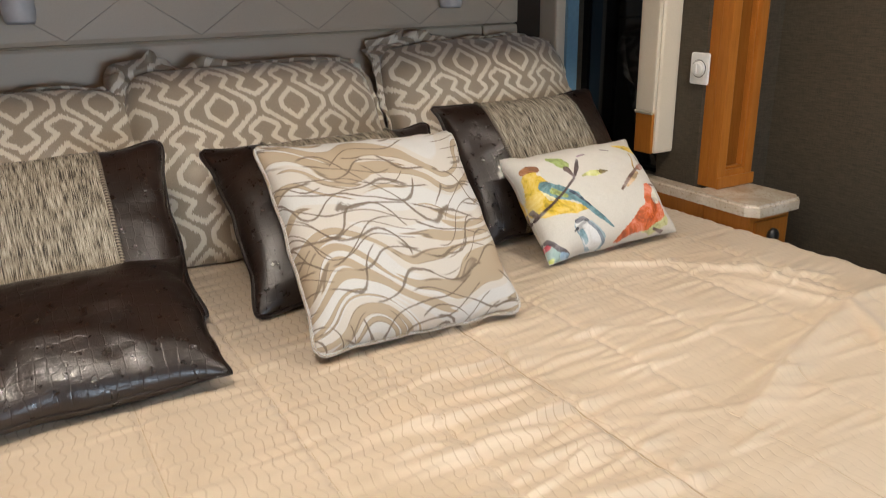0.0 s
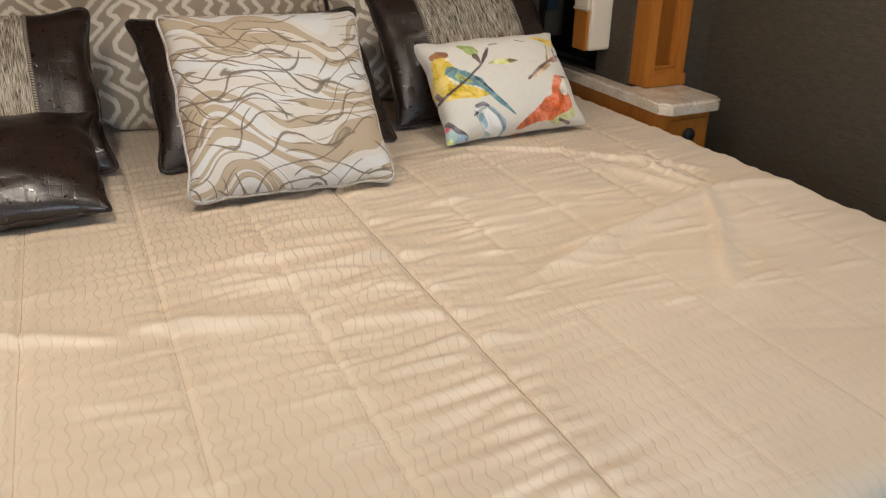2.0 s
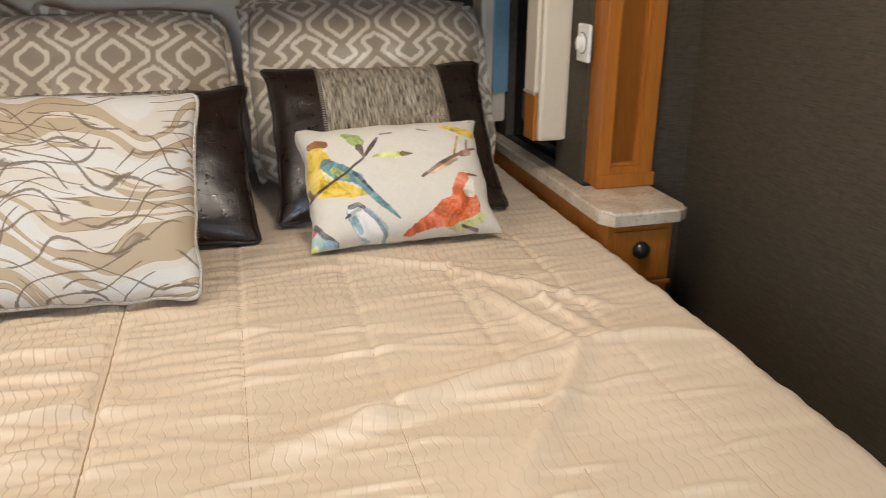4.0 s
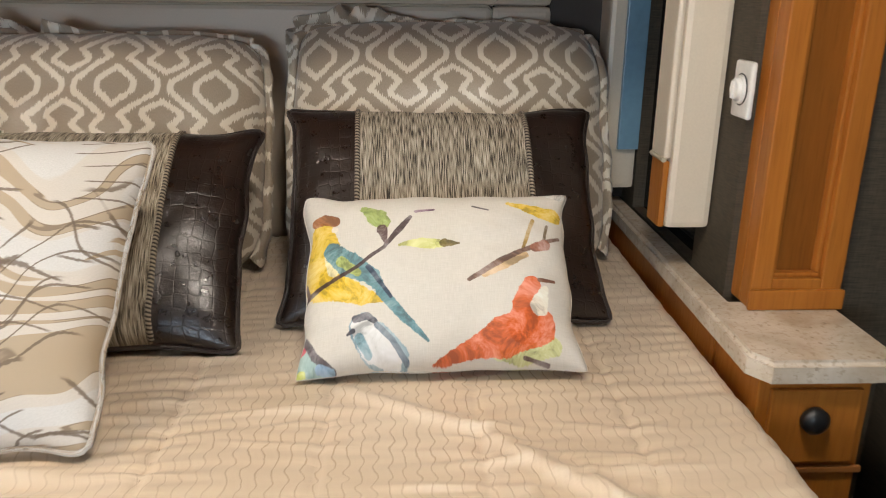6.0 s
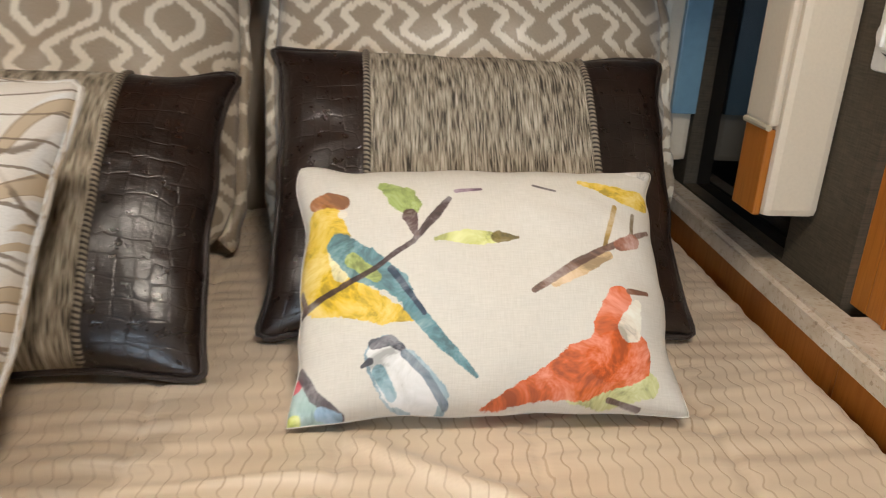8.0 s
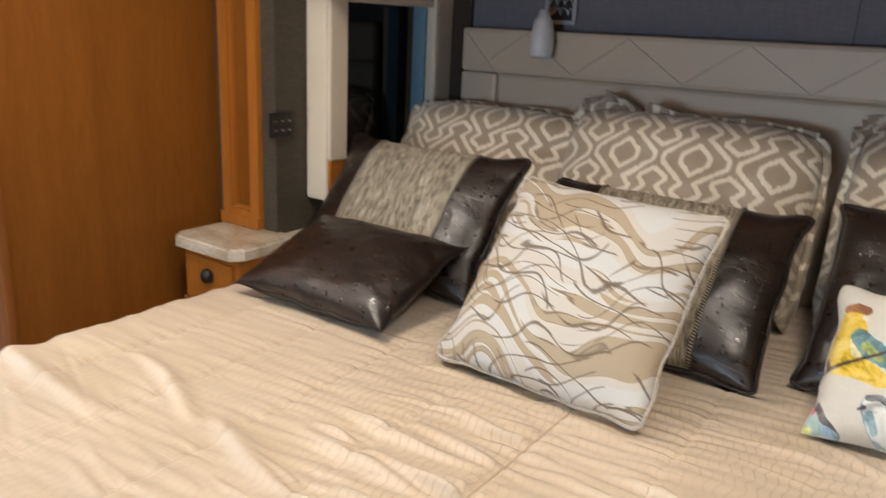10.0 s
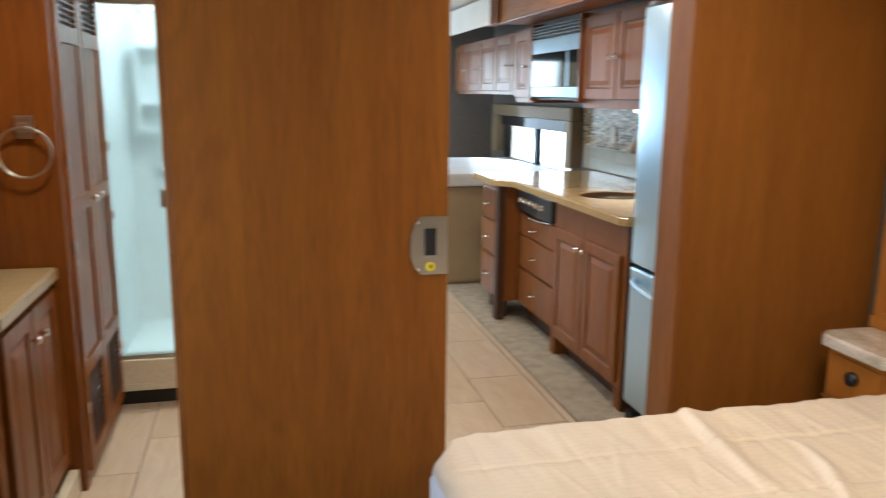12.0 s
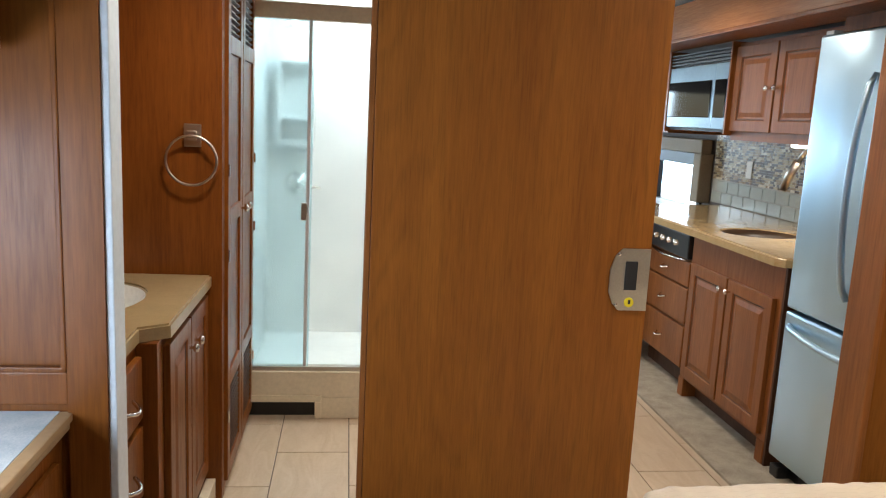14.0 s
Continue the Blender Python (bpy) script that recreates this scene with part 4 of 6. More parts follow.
def quilt_relief(x, y):
    """Height of the bedspread over the mattress: puffed squares, gathers at the seams, loose folds."""
    gx = abs(((x - 0.91 + 0.105) % 0.21) - 0.105)
    gy = abs(((y - 1.17 + 0.105) % 0.21) - 0.105)
    # the sheet lies smoother over the foot end, past the middle seam
    calm = min(1.0, max(0.0, (x - 0.90) / 0.1)) * min(1.0, max(0.0, (1.0 - y) / 0.35))
    foot = min(1.0, max(0.0, (y - 0.15) / 0.6))
    seam = math.exp(-abs(x - 0.91) / 0.02)
    puff = (1 - 0.72 * calm * (1 - seam)) * (0.0060 * (1 - math.exp(-(gx / 0.007))) + 0.0012 * (1 - math.exp(-(gy / 0.008))))
    f = sum(bump_at(x, y, *q) for q in FOLDS if abs(x - q[0]) < 3 * q[3] and abs(y - q[1]) < 3 * q[3]) + sum(crease_at(x, y, *q) for q in CREASES)
    soft = 0.006 * noise.noise((x * 2.2, y * 2.2, 0.3)) + 0.0025 * noise.noise((x * 4 + y * 2, y * 12 - x * 3, 1.7))
    main = math.exp(-abs(x - 0.91) / 0.10)
    # the stitching of the main seam holds the cloth down
    pin = 1 - 0.85 * math.exp(-((x - 0.91) / 0.012) ** 2)
    gather = 0.0135 * noise.noise((x * 8 + y * 4, y * 46 - x * 6, 6.1)) * (0.35 * math.exp(-gx / 0.05) + 0.9 * main + 0.12) * (0.4 + 0.6 * foot) * (1 - 0.6 * calm)
    edge = 0.007 * noise.noise((x * 2, y * 22, 4.4)) * math.exp(-min(x - BED_X0, BED_X1 - x) / 0.2)
    return puff + pin * f * (0.45 + 0.55 * foot) + soft + pin * gather * (1 - 0.5 * min(1.0, max(0.0, (0.55 - x) / 0.3))) + edge - 0.007


def bedspread():
    t = thing("bedspread", (0, 0, 0), "champagne satin bedspread with quilted squares and wavy pinstripes, creased", "bedspread")
    n, m = 440, 560
    drop = 0.34
    W, L = BED_X1 - BED_X0, BED_Y1 - BED_Y0
    r = 0.04

    def profile(s, half):
        # along the surface from the middle: out, round the edge, down
        flat = half - r
        a = abs(s)
        if a <= flat:
            return s, 0.0
        q = (a - flat) / r
        if q < math.pi / 2:
            return math.copysign(flat + r * math.sin(q), s), -r * (1 - math.cos(q))
        return math.copysign(half, s), -r - (a - flat - r * math.pi / 2)

    rows = []
    sx = W / 2 + r * (math.pi / 2 - 1) + drop
    for j in range(m + 1):
        sy = -(L / 2 + r * (math.pi / 2 - 1) + drop) + (L + r * (math.pi / 2 - 1) + drop) * j / m
        row = []
        for i in range(n + 1):
            px, dz1 = profile(-sx + 2 * sx * i / n, W / 2)
            py, dz2 = profile(sy, L / 2)
            x, y = px + (BED_X0 + BED_X1) / 2, py + (BED_Y0 + BED_Y1) / 2
            z = BED_Z + min(dz1, dz2)
            corner = min(1.0, max(0.0, (abs(px) - W / 2 + 0.12) / 0.12)) * min(1.0, max(0.0, (abs(py) - L / 2 + 0.12) / 0.12)) if py < 0 else 0.0
            x -= math.copysign(0.05 * corner, px)
            y += 0.05 * corner
            top = max(0.0, 1 + (dz1 + dz2) / 0.05)
            if top > 0:
                z += top * quilt_relief(x, y)
            else:
                x += 0.012 * noise.noise((y * 5, z * 2, 2.2)) * math.copysign(1, px)
                y -= 0.012 * noise.noise((x * 6, z * 2, 5.2))
            row.append((x, y, z))
        rows.append(row)

    def sheet(name, keep, label, material):
        bm = bmesh.new()
        made = {}
        for j in range(m):
            for i in range(n):
                ids = ((j, i), (j, i + 1), (j + 1, i + 1), (j + 1, i))
                if keep(sum(rows[a][b][2] for a, b in ids) / 4):
                    for q in ids:
                        if q not in made:
                            made[q] = bm.verts.new(rows[q[0]][q[1]])
                    bm.faces.new([made[q] for q in ids])
        part(name, bm, material, t, label, True)

    edge = BED_Z - 0.035
    sheet("quilted_top", lambda z: z >= edge, "creased quilted top", BEDSPREAD)
    sheet("side_drop", lambda z: z < edge, "hanging drop in pale satin", plain("pale_satin", (0.66, 0.67, 0.70), 0.45, 0, 0.15, 90, 0.05))
    for k in range(-4, 5):
        x = 0.91 + 0.21 * k
        if BED_X0 + 0.08 < x < BED_X1 - 0.08:
            bm = bmesh.new()
            tube(bm, [(x, y, BED_Z + quilt_relief(x, y) - 0.0002) for y in [0.08 + 0.0095 * q for q in range(195)]], 0.0013 if k else 0.0024, 6)
            part("seam", bm, PALE_SEAM if k else SEAM, t, "", True)


bedspread()


# ---- cushions ----
def cushion_point(u, v, w, h, thick, pinch=0.055, ears=0.02, seed=0.0, front=1, blunt=0.055):
    """u, v in -1..1; x across, z up from the bottom edge, y through the cushion."""
    bow = 1 - pinch * (1 - u ** 4) * abs(v) ** 3
    bowx = 1 - pinch * (1 - v ** 4) * abs(u) ** 3
    ear = 1 + ears * (abs(u) ** 6) * (abs(v) ** 6)
    ear *= 1 - blunt * (abs(u) * abs(v)) ** 22
    wav = abs(v) ** 4 + abs(u) ** 4
    x = w / 2 * u * bowx * ear + 0.006 * wav * noise.noise((u * 1.7 + seed, v * 3.1, seed + 20))
    z = h / 2 + h / 2 * v * bow * ear + 0.007 * wav * noise.noise((u * 3.3 + seed, v * 1.7, seed + 40))
    body = (max(0.0, (1 - abs(u) ** 2.6)) * max(0.0, (1 - abs(v) ** 2.6))) ** 0.5
    crease = 1 + 0.10 * noise.noise((u * 2.2 + seed, v * 2.2, seed)) + 0.05 * noise.noise((u * 6 + seed, v * 6, seed + 3))
    rim = 0.006 * noise.noise((u * 4, v * 4, seed + 9)) * (1 - body)
    y = -front * thick / 2 * body * crease + rim
    return Vector((x, y, z))


def cushion_shell(bm, w, h, thick, u0=-1.0, u1=1.0, nu=44, nv=36, sides=(1, -1), **kw):
    uvs = bm.loops.layers.uv.verify()
    for front in sides:
        grid = []
        for j in range(nv + 1):
            v = -1 + 2 * j / nv
            v = math.sin(v * math.pi / 2) * 0.4 + v * 0.6
            grid.append([])
            for i in range(nu + 1):
                u = u0 + (u1 - u0) * i / nu
                if u0 == -1 and u1 == 1:
                    u = math.sin(u * math.pi / 2) * 0.4 + u * 0.6
                grid[-1].append((bm.verts.new(cushion_point(u, v, w, h, thick, front=front, **kw)), (u * w / 2, (v + 1) * h / 2)))
        for j in range(nv):
            for i in range(nu):
                q = [grid[j][i], grid[j][i + 1], grid[j + 1][i + 1], grid[j + 1][i]]
                if front < 0:
                    q.reverse()
                f = bm.faces.new([a for a, b in q])
                for lp, (a, b) in zip(f.loops, q):
                    lp[uvs].uv = b
    bmesh.ops.remove_doubles(bm, verts=bm.verts, dist=0.0004)
    return bm


def rim_points(w, h, thick, n=40, **kw):
    pts = []
    for a, b in (((-1, -1), (1, -1)), ((1, -1), (1, 1)), ((1, 1), (-1, 1)), ((-1, 1), (-1, -1))):
        for k in range(n):
            t = k / n
            t = math.sin((t - 0.5) * math.pi) / 2 * 0.3 + 0.5 * 0.3 + t * 0.7
            pts.append(cushion_point(a[0] + (b[0] - a[0]) * t, a[1] + (b[1] - a[1]) * t, w, h, thick, **kw))
    return pts


def set_down(bl, br, tl, lift=0.0):
    """A pose whose x runs from bl to br, z towards tl, origin half way along the bottom edge."""
    bl, br, tl = Vector(bl), Vector(br), Vector(tl)
    ex = (br - bl).normalized()
    ez = (tl - bl)
    ez = (ez - ex * ez.dot(ex)).normalized()
    ey = ez.cross(ex)
    o = (bl + br) / 2
    m = Matrix((ex, ey, ez)).transposed().to_4x4()
    m.translation = o + Vector((0, 0, lift))
    return m


def croc_cushion(m, w, h, seed, label):
    t = thing("croc_cushion", m, label, "cushion", "croc and tweed cushions on the bed")
    kw = dict(seed=seed, pinch=0.06, ears=0.03)
    part("tweed_panel", cushion_shell(bmesh.new(), w, h, 0.15, -0.54, 0.54, 26, 36, **kw), TWEED, t, "striated beige tweed centre", True)
    for a, b in ((-1, -0.54), (0.54, 1)):
        part("leather_panel", cushion_shell(bmesh.new(), w, h, 0.15, a, b, 18, 36, **kw), LEATHER, t, "dark brown croc leather side", True)
    bm = bmesh.new()
    tube(bm, rim_points(w, h, 0.15, **kw), 0.0052, 8, True)
    part("piping", bm, LEATHER, t, "", True)
    for u in (-0.54, 0.54):
        bm = bmesh.new()
        tube(bm, [cushion_point(u, -0.98 + 1.96 * k / 40, w, h, 0.15, **kw) + Vector((0, -0.001, 0)) for k in range(41)], 0.0048, 8)
        part("cord", bm, TWIST, t, "twisted brown and cream cord", True)
    return t


croc_cushion(set_down((1.215, 1.565, 0.705), (1.81, 1.585, 0.70), (1.235, 1.84, 1.045)), 0.585, 0.43, 1.0, "dark brown croc leather cushion with tweed centre, behind the printed cushion")
croc_cushion(set_down((0.566, 1.452, 0.705), (1.18, 1.462, 0.702), (0.582, 1.79, 1.02)), 0.61, 0.44, 5.0, "dark brown croc leather cushion with tweed centre, behind the brushstroke cushion")
croc_cushion(set_down((-0.135, 1.50, 0.705), (0.479, 1.495, 0.705), (-0.13, 1.78, 1.045)), 0.61, 0.43, 9.0, "dark brown croc leather cushion with tweed centre, beside a nightstand")


def lumbar_leather():
    t = thing("leather_cushion", set_down((-0.03, 1.20, 0.722), (0.445, 1.20, 0.722), (-0.03, 1.52, 0.842)), "dark brown glossy croc leather cushion lying tilted on the bed", "cushion")
    kw = dict(seed=14.0, pinch=0.05, ears=0.035, blunt=0.02)
    part("cover", cushion_shell(bmesh.new(), 0.475, 0.345, 0.125, nu=50, nv=40, **kw), LEATHER, t, "", True)
    bm = bmesh.new()
    tube(bm, rim_points(0.475, 0.345, 0.125, **kw), 0.0022, 6, True)
    part("seam", bm, LEATHER, t, "", True)


lumbar_leather()


def brush_cushion():
    t = thing("brushstroke_cushion", set_down((0.606, 1.188, 0.712), (1.045, 1.172, 0.706), (0.640, 1.51, 1.05)), "square cream cushion with tan brushstrokes and brown lines", "cushion")
    kw = dict(seed=21.0, pinch=0.04, ears=0.02, blunt=0.05)
    part("cover", cushion_shell(bmesh.new(), 0.455, 0.462, 0.15, nu=50, nv=50, **kw), BRUSH, t, "", True)
    bm = bmesh.new()
    tube(bm, rim_points(0.455, 0.462, 0.15, **kw), 0.0045, 8, True)
    part("piping", bm, BRUSH, t, "", True)


brush_cushion()


def print_cushion():
    t = thing("printed_cushion", set_down((1.285, 1.372, 0.707), (1.705, 1.375, 0.712), (1.272, 1.585, 0.925)), "off-white linen lumbar cushion with yellow, teal and orange watercolour shapes", "cushion")
    kw = dict(seed=33.0, pinch=0.035, ears=0.03, blunt=0.02)
    part("cover", cushion_shell(bmesh.new(), 0.43, 0.30, 0.155, nu=56, nv=44, **kw), MOTIF, t, "", True)
    bm = bmesh.new()
    tube(bm, rim_points(0.43, 0.30, 0.155, **kw), 0.0008, 6, True)
    part("seam", bm, MOTIF, t, "", True)


print_cushion()


def sham(m, w, h, seed, shift, label):
    t = thing("pillow_sham", m, label, "pillow", "patterned pillow shams against the headboard")
    kw = dict(seed=seed, pinch=-0.02, ears=-0.055)
    bm = cushion_shell(bmesh.new(), w, h, 0.24, nu=48, nv=44, **kw)
    uvs = bm.loops.layers.uv.verify()
    for f in bm.faces:
        for lp in f.loops:
            lp[uvs].uv.x += shift[0]
            lp[uvs].uv.y += shift[1]
    part("cover", bm, LATTICE, t, "", True)
    # floppy flange round the top and the sides
    bm = bmesh.new()
    uvs = bm.loops.layers.uv.verify()
    rim = rim_points(w, h, 0.24, 44, **kw)
    mid = Vector((0, 0, h / 2))
    count = len(rim)
    rings = []
    for k in range(4):
        ring = []
        for i, p in enumerate(rim):
            out = Vector((p.x / w, 0, (p.z - h / 2) / h))
            g = max(abs(out.x), abs(out.z))
            side = Vector((math.copysign(1, out.x) if abs(out.x) > 0.42 else 0, 0, math.copysign(1, out.z) if abs(out.z) > 0.42 else 0))
            wob = noise.noise((p.x * 13 + seed, p.z * 13, seed + 2.0 * k / 3)) + 0.5 * noise.noise((p.x * 34, p.z * 34 + seed, seed))
            droop = -0.3 if out.z > 0.42 else 0.0
            d = 0.0065 * k * (1 + 2.6 * math.exp(-((p.x + w / 2 - 0.09) / 0.13) ** 2 - ((p.z - h) / 0.06) ** 2) * (seed > 3))
            ring.append(p + side * d * (0.9 + 0.25 * wob) + Vector((0, d * (1.9 * wob + 0.1), droop * d * (1 + 0.8 * wob))))
        rings.append(ring)
    vr = [[bm.verts.new(p) for p in ring] for ring in rings]
    for k in range(3):
        for i in range(count):
            if rim[i].z < 0.03 and rim[(i + 1) % count].z < 0.03:
                continue
            q = (vr[k][i], vr[k][(i + 1) % count], vr[k + 1][(i + 1) % count], vr[k + 1][i])
            f = bm.faces.new(q)
            for lp in f.loops:
                lp[uvs].uv = (lp.vert.co.x + shift[0], lp.vert.co.z + shift[1])
    bmesh.ops.delete(bm, geom=[v for v in bm.verts if not v.link_faces], context="VERTS")
    bmesh.ops.solidify(bm, geom=bm.faces[:], thickness=0.004)
    part("flange", bm, LATTICE, t, "", True)
    return t


sham(set_down((-0.15, 1.90, 0.70), (0.48, 1.90, 0.70), (-0.13, 2.13, 1.13)), 0.63, 0.475, 2.0, (0.05, 0.04), "taupe and cream lattice pillow sham leaning on the headboard")
sham(set_down((0.46, 1.86, 0.70), (1.13, 1.86, 0.70), (0.46, 2.10, 1.15)), 0.67, 0.512, 6.0, (0.033, 0.096), "taupe and cream lattice pillow sham with a crumpled flange")
sham(set_down((1.20, 1.91, 0.70), (1.87, 1.91, 0.70), (1.20, 2.14, 1.17)), 0.67, 0.535, 11.0, (0.091, 0.175), "taupe and cream lattice pillow sham, overlapped by its neighbour")


# ---- sliding door ----
def sliding_door():
    t = tagged(new("door_1"), "smooth cherry-brown sliding door, half open, with a steel latch plate", "door", "", "structure")
    t.location = (-0.236, -0.185, 0.0)
    t.rotation_euler.z = radians(90)
    part("slab", boxes((-0.30, 0.30, 0, 0.034, 0.015, 2.02), bevel=0.002), CHERRY, t)
    part("edge_band", boxes((-0.312, -0.3005, -0.001, 0.035, 0.015, 2.02), bevel=0.002), KITCHEN_WOOD, t)
    bm = bmesh.new()
    pts = [(0.298, 1.03), (0.298, 1.165), (0.236, 1.165), (0.222, 1.150), (0.212, 1.12), (0.212, 1.07), (0.222, 1.045), (0.236, 1.03)]
    f = bm.faces.new([bm.verts.new((x, -0.001, z)) for x, z in pts])
    r = bmesh.ops.extrude_face_region(bm, geom=[f])
    bmesh.ops.translate(bm, verts=[g for g in r["geom"] if isinstance(g, bmesh.types.BMVert)], vec=(0, -0.004, 0))
    bmesh.ops.recalc_face_normals(bm, faces=bm.faces)
    plate = part("latch_plate", bm, NICKEL, t, "brushed steel latch plate")
    part("finger_slot", boxes((0.244, 0.271, -0.0075, -0.004, 1.075, 1.138), bevel=0.0015), BLACK_PLASTIC, plate)
    bm = bmesh.new()
    lathe(bm, [(0.0, 0.0025), (0.010, 0.0025), (0.011, 0.0)], 20, Matrix.Translation((0.258, -0.005, 1.048)) @ Matrix.Rotation(radians(90), 4, "X"))
    part("sticker", bm, YELLOW, plate, "round yellow sticker")
    part("arrow", boxes((0.2555, 0.2605, -0.0085, -0.0072, 1.045, 1.054)), BLACK_PLASTIC, plate)
    for z in (1.042, 1.153):
        bm = bmesh.new()
        lathe(bm, [(0.0, 0.002), (0.004, 0.0)], 12, Matrix.Translation((0.229, -0.005, z)) @ Matrix.Rotation(radians(90), 4, "X"))
        part("screw", bm, CHROME, plate)


sliding_door()
structure("trim_track", boxes((-0.29, -0.20, -1.0, 0.9, 2.03, 2.10)), KITCHEN_WOOD, "wood header over the sliding door", "trim")


# ---- handles and fronts ----
def knob(parent, x, z, y=0.0):
    bm = bmesh.new()
    lathe(bm, [(0.005, 0.0), (0.005, 0.012), (0.013, 0.018), (0.015, 0.024), (0.011, 0.030), (0.0, 0.032)], 16, Matrix.Translation((x, y, z)) @ Matrix.Rotation(radians(90), 4, "X"))
    part("knob", bm, CHROME, parent, "polished nickel knob", True)


def bow_pull(parent, x, z, w=0.09, y=0.0):
    bm = bmesh.new()
    tube(bm, [(x + w * (k / 12 - 0.5), y - 0.026 * math.sin(math.pi * k / 12) - 0.002, z - 0.010 * math.sin(math.pi * k / 12)) for k in range(13)], 0.0055, 8)
    part("handle", bm, CHROME, parent, "polished nickel bow handle", True)


def framed_door(parent, x, y, z, w, h, material, knob_x=None, knob_z=None, stile=0.05, name="door"):
    ob = part(name, panel_front(w, h, 0.02, stile), material, parent)
    ob.location = (x, y, z)
    # dark glaze gathered in the groove round the raised panel
    a, b, c, d, g = -w / 2 + stile + 0.007, w / 2 - stile - 0.007, stile + 0.007, h - stile - 0.007, 0.005
    part("groove", boxes((a, b, 0.0055, 0.009, c, c + g), (a, b, 0.0055, 0.009, d - g, d), (a, a + g, 0.0055, 0.009, c + g, d - g), (b - g, b, 0.0055, 0.009, c + g, d - g)), DARK_WOOD, ob, "dark glazed groove")
    if knob_x is not None:
        knob(ob, knob_x, knob_z)
    return ob


def drawer(parent, x, y, z, w, h, material, pull=True, pw=0.075):
    bm = boxes((-w / 2, w / 2, 0, 0.02, 0, h), bevel=0.006)
    ob = part("drawer", bm, material, parent)
    ob.location = (x, y, z)
    if pull:
        bow_pull(ob, 0, h / 2, pw)
    return ob


def clear_hole(bm, cx, cy, rx, ry):
    """Takes away the faces inside an oval cutout."""
    inside = [f for f in bm.faces if ((f.calc_center_median().x - cx) / rx) ** 2 + ((f.calc_center_median().y - cy) / ry) ** 2 < 0.97]
    bmesh.ops.delete(bm, geom=inside, context="FACES")


# ---- bathroom ----
def vanity():
    t = thing("vanity", (-0.35, -1.05, 0, 0, 0, 180), "reddish wood bathroom vanity with drawers and a two-door cupboard", "cabinet")
    # local x runs along -x of the room, front towards +y of the room
    part("body", boxes((0.0, 0.36, 0.02, 0.58, 0.10, 0.80), (0.36, 1.005, -0.03, 0.58, 0.10, 0.66), (0.36, 1.005, -0.03, 0.01, 0.66, 0.80), (0.985, 1.005, 0.01, 0.58, 0.66, 0.80)), BATH_WOOD, t)
    part("toe_kick", boxes((0.0, 0.36, 0.03, 0.08, 0.0, 0.10), (0.36, 1.0, -0.075, -0.04, 0.0, 0.095), bevel=0.003), CURB, t, "almond toe board")
    for z, h in ((0.60, 0.17), (0.385, 0.195), (0.15, 0.215)):
        drawer(t, 0.18, 0.0, z, 0.30, h, BATH_WOOD, True, 0.095)
    part("post", boxes((0.34, 0.40, -0.035, 0.02, 0.10, 0.80), bevel=0.003), BATH_WOOD, t)
    framed_door(t, 0.555, -0.052, 0.13, 0.285, 0.645, BATH_WOOD, 0.105, 0.56)
    framed_door(t, 0.848, -0.052, 0.13, 0.285, 0.645, BATH_WOOD, -0.105, 0.56)
    top = thing("bathroom_countertop", (-0.35, -1.05, 0.803, 0, 0, 180), "olive-tan solid-surface vanity top with a stepped front", "countertop")
    bm = bmesh.new()
    pts = [(-0.005, 0.01), (0.34, 0.01), (0.385, -0.06), (1.008, -0.06), (1.008, 0.59), (-0.005, 0.59)]
    rim = [(0.66 + 0.21 * math.cos(a), 0.23 + 0.15 * math.sin(a)) for a in [math.tau * k / 40 for k in range(40)]]
    for loop in (pts, rim):
        vs = [bm.verts.new((x, y, 0)) for x, y in loop]
        for a, b in zip(vs, vs[1:] + vs[:1]):
            bm.edges.new((a, b))
    bmesh.ops.triangle_fill(bm, edges=bm.edges[:], use_beauty=True, normal=(0, 0, 1))
    clear_hole(bm, 0.66, 0.23, 0.21, 0.15)
    r = bmesh.ops.extrude_face_region(bm, geom=bm.faces[:])
    bmesh.ops.translate(bm, verts=[g for g in r["geom"] if isinstance(g, bmesh.types.BMVert)], vec=(0, 0, 0.04))
    bmesh.ops.recalc_face_normals(bm, faces=bm.faces)
    bmesh.ops.bevel(bm, geom=[e for e in bm.edges if all(v.co.z > 0.03 for v in e.verts) and e.calc_face_angle(0) > 0.5], offset=0.006, segments=2, affect="EDGES")
    part("slab", bm, VANITY_TOP, top)
    bm = bmesh.new()
    lathe(bm, [(0.208, -0.001), (0.206, 0.034), (0.203, 0.035), (0.198, -0.02), (0.17, -0.09), (0.10, -0.12), (0.0, -0.125)], 40, Matrix.Translation((0.66, 0.23, 0)) @ Matrix.Diagonal((1, 0.72, 1, 1)))
    part("basin", bm, ACRYLIC, top, "white oval basin", True)


vanity()


def towel_ring():
    t = thing("towel_ring", (-1.355, -1.049, 1.318, 0, 0, 90), "brushed nickel towel ring on the wood wall", "towel ring")
    part("plate", boxes((-0.028, 0.028, -0.012, 0, -0.038, 0.038), bevel=0.004), NICKEL, t)
    part("boss", boxes((-0.016, 0.016, -0.03, -0.012, -0.016, 0.016), bevel=0.004), NICKEL, t)
    bm = bmesh.new()
    tube(bm, [(0.082 * math.sin(a), -0.03, -0.082 + 0.082 * math.cos(a)) for a in [2 * math.pi * k / 48 for k in range(48)]], 0.0042, 8, True)
    part("ring", bm, NICKEL, t, "", True)


towel_ring()
structure("wall_ring", boxes((-1.41, -1.361, -1.65, -0.955, 0, CEIL)), BATH_WOOD, "dark reddish wood wall beside the vanity", "wall")


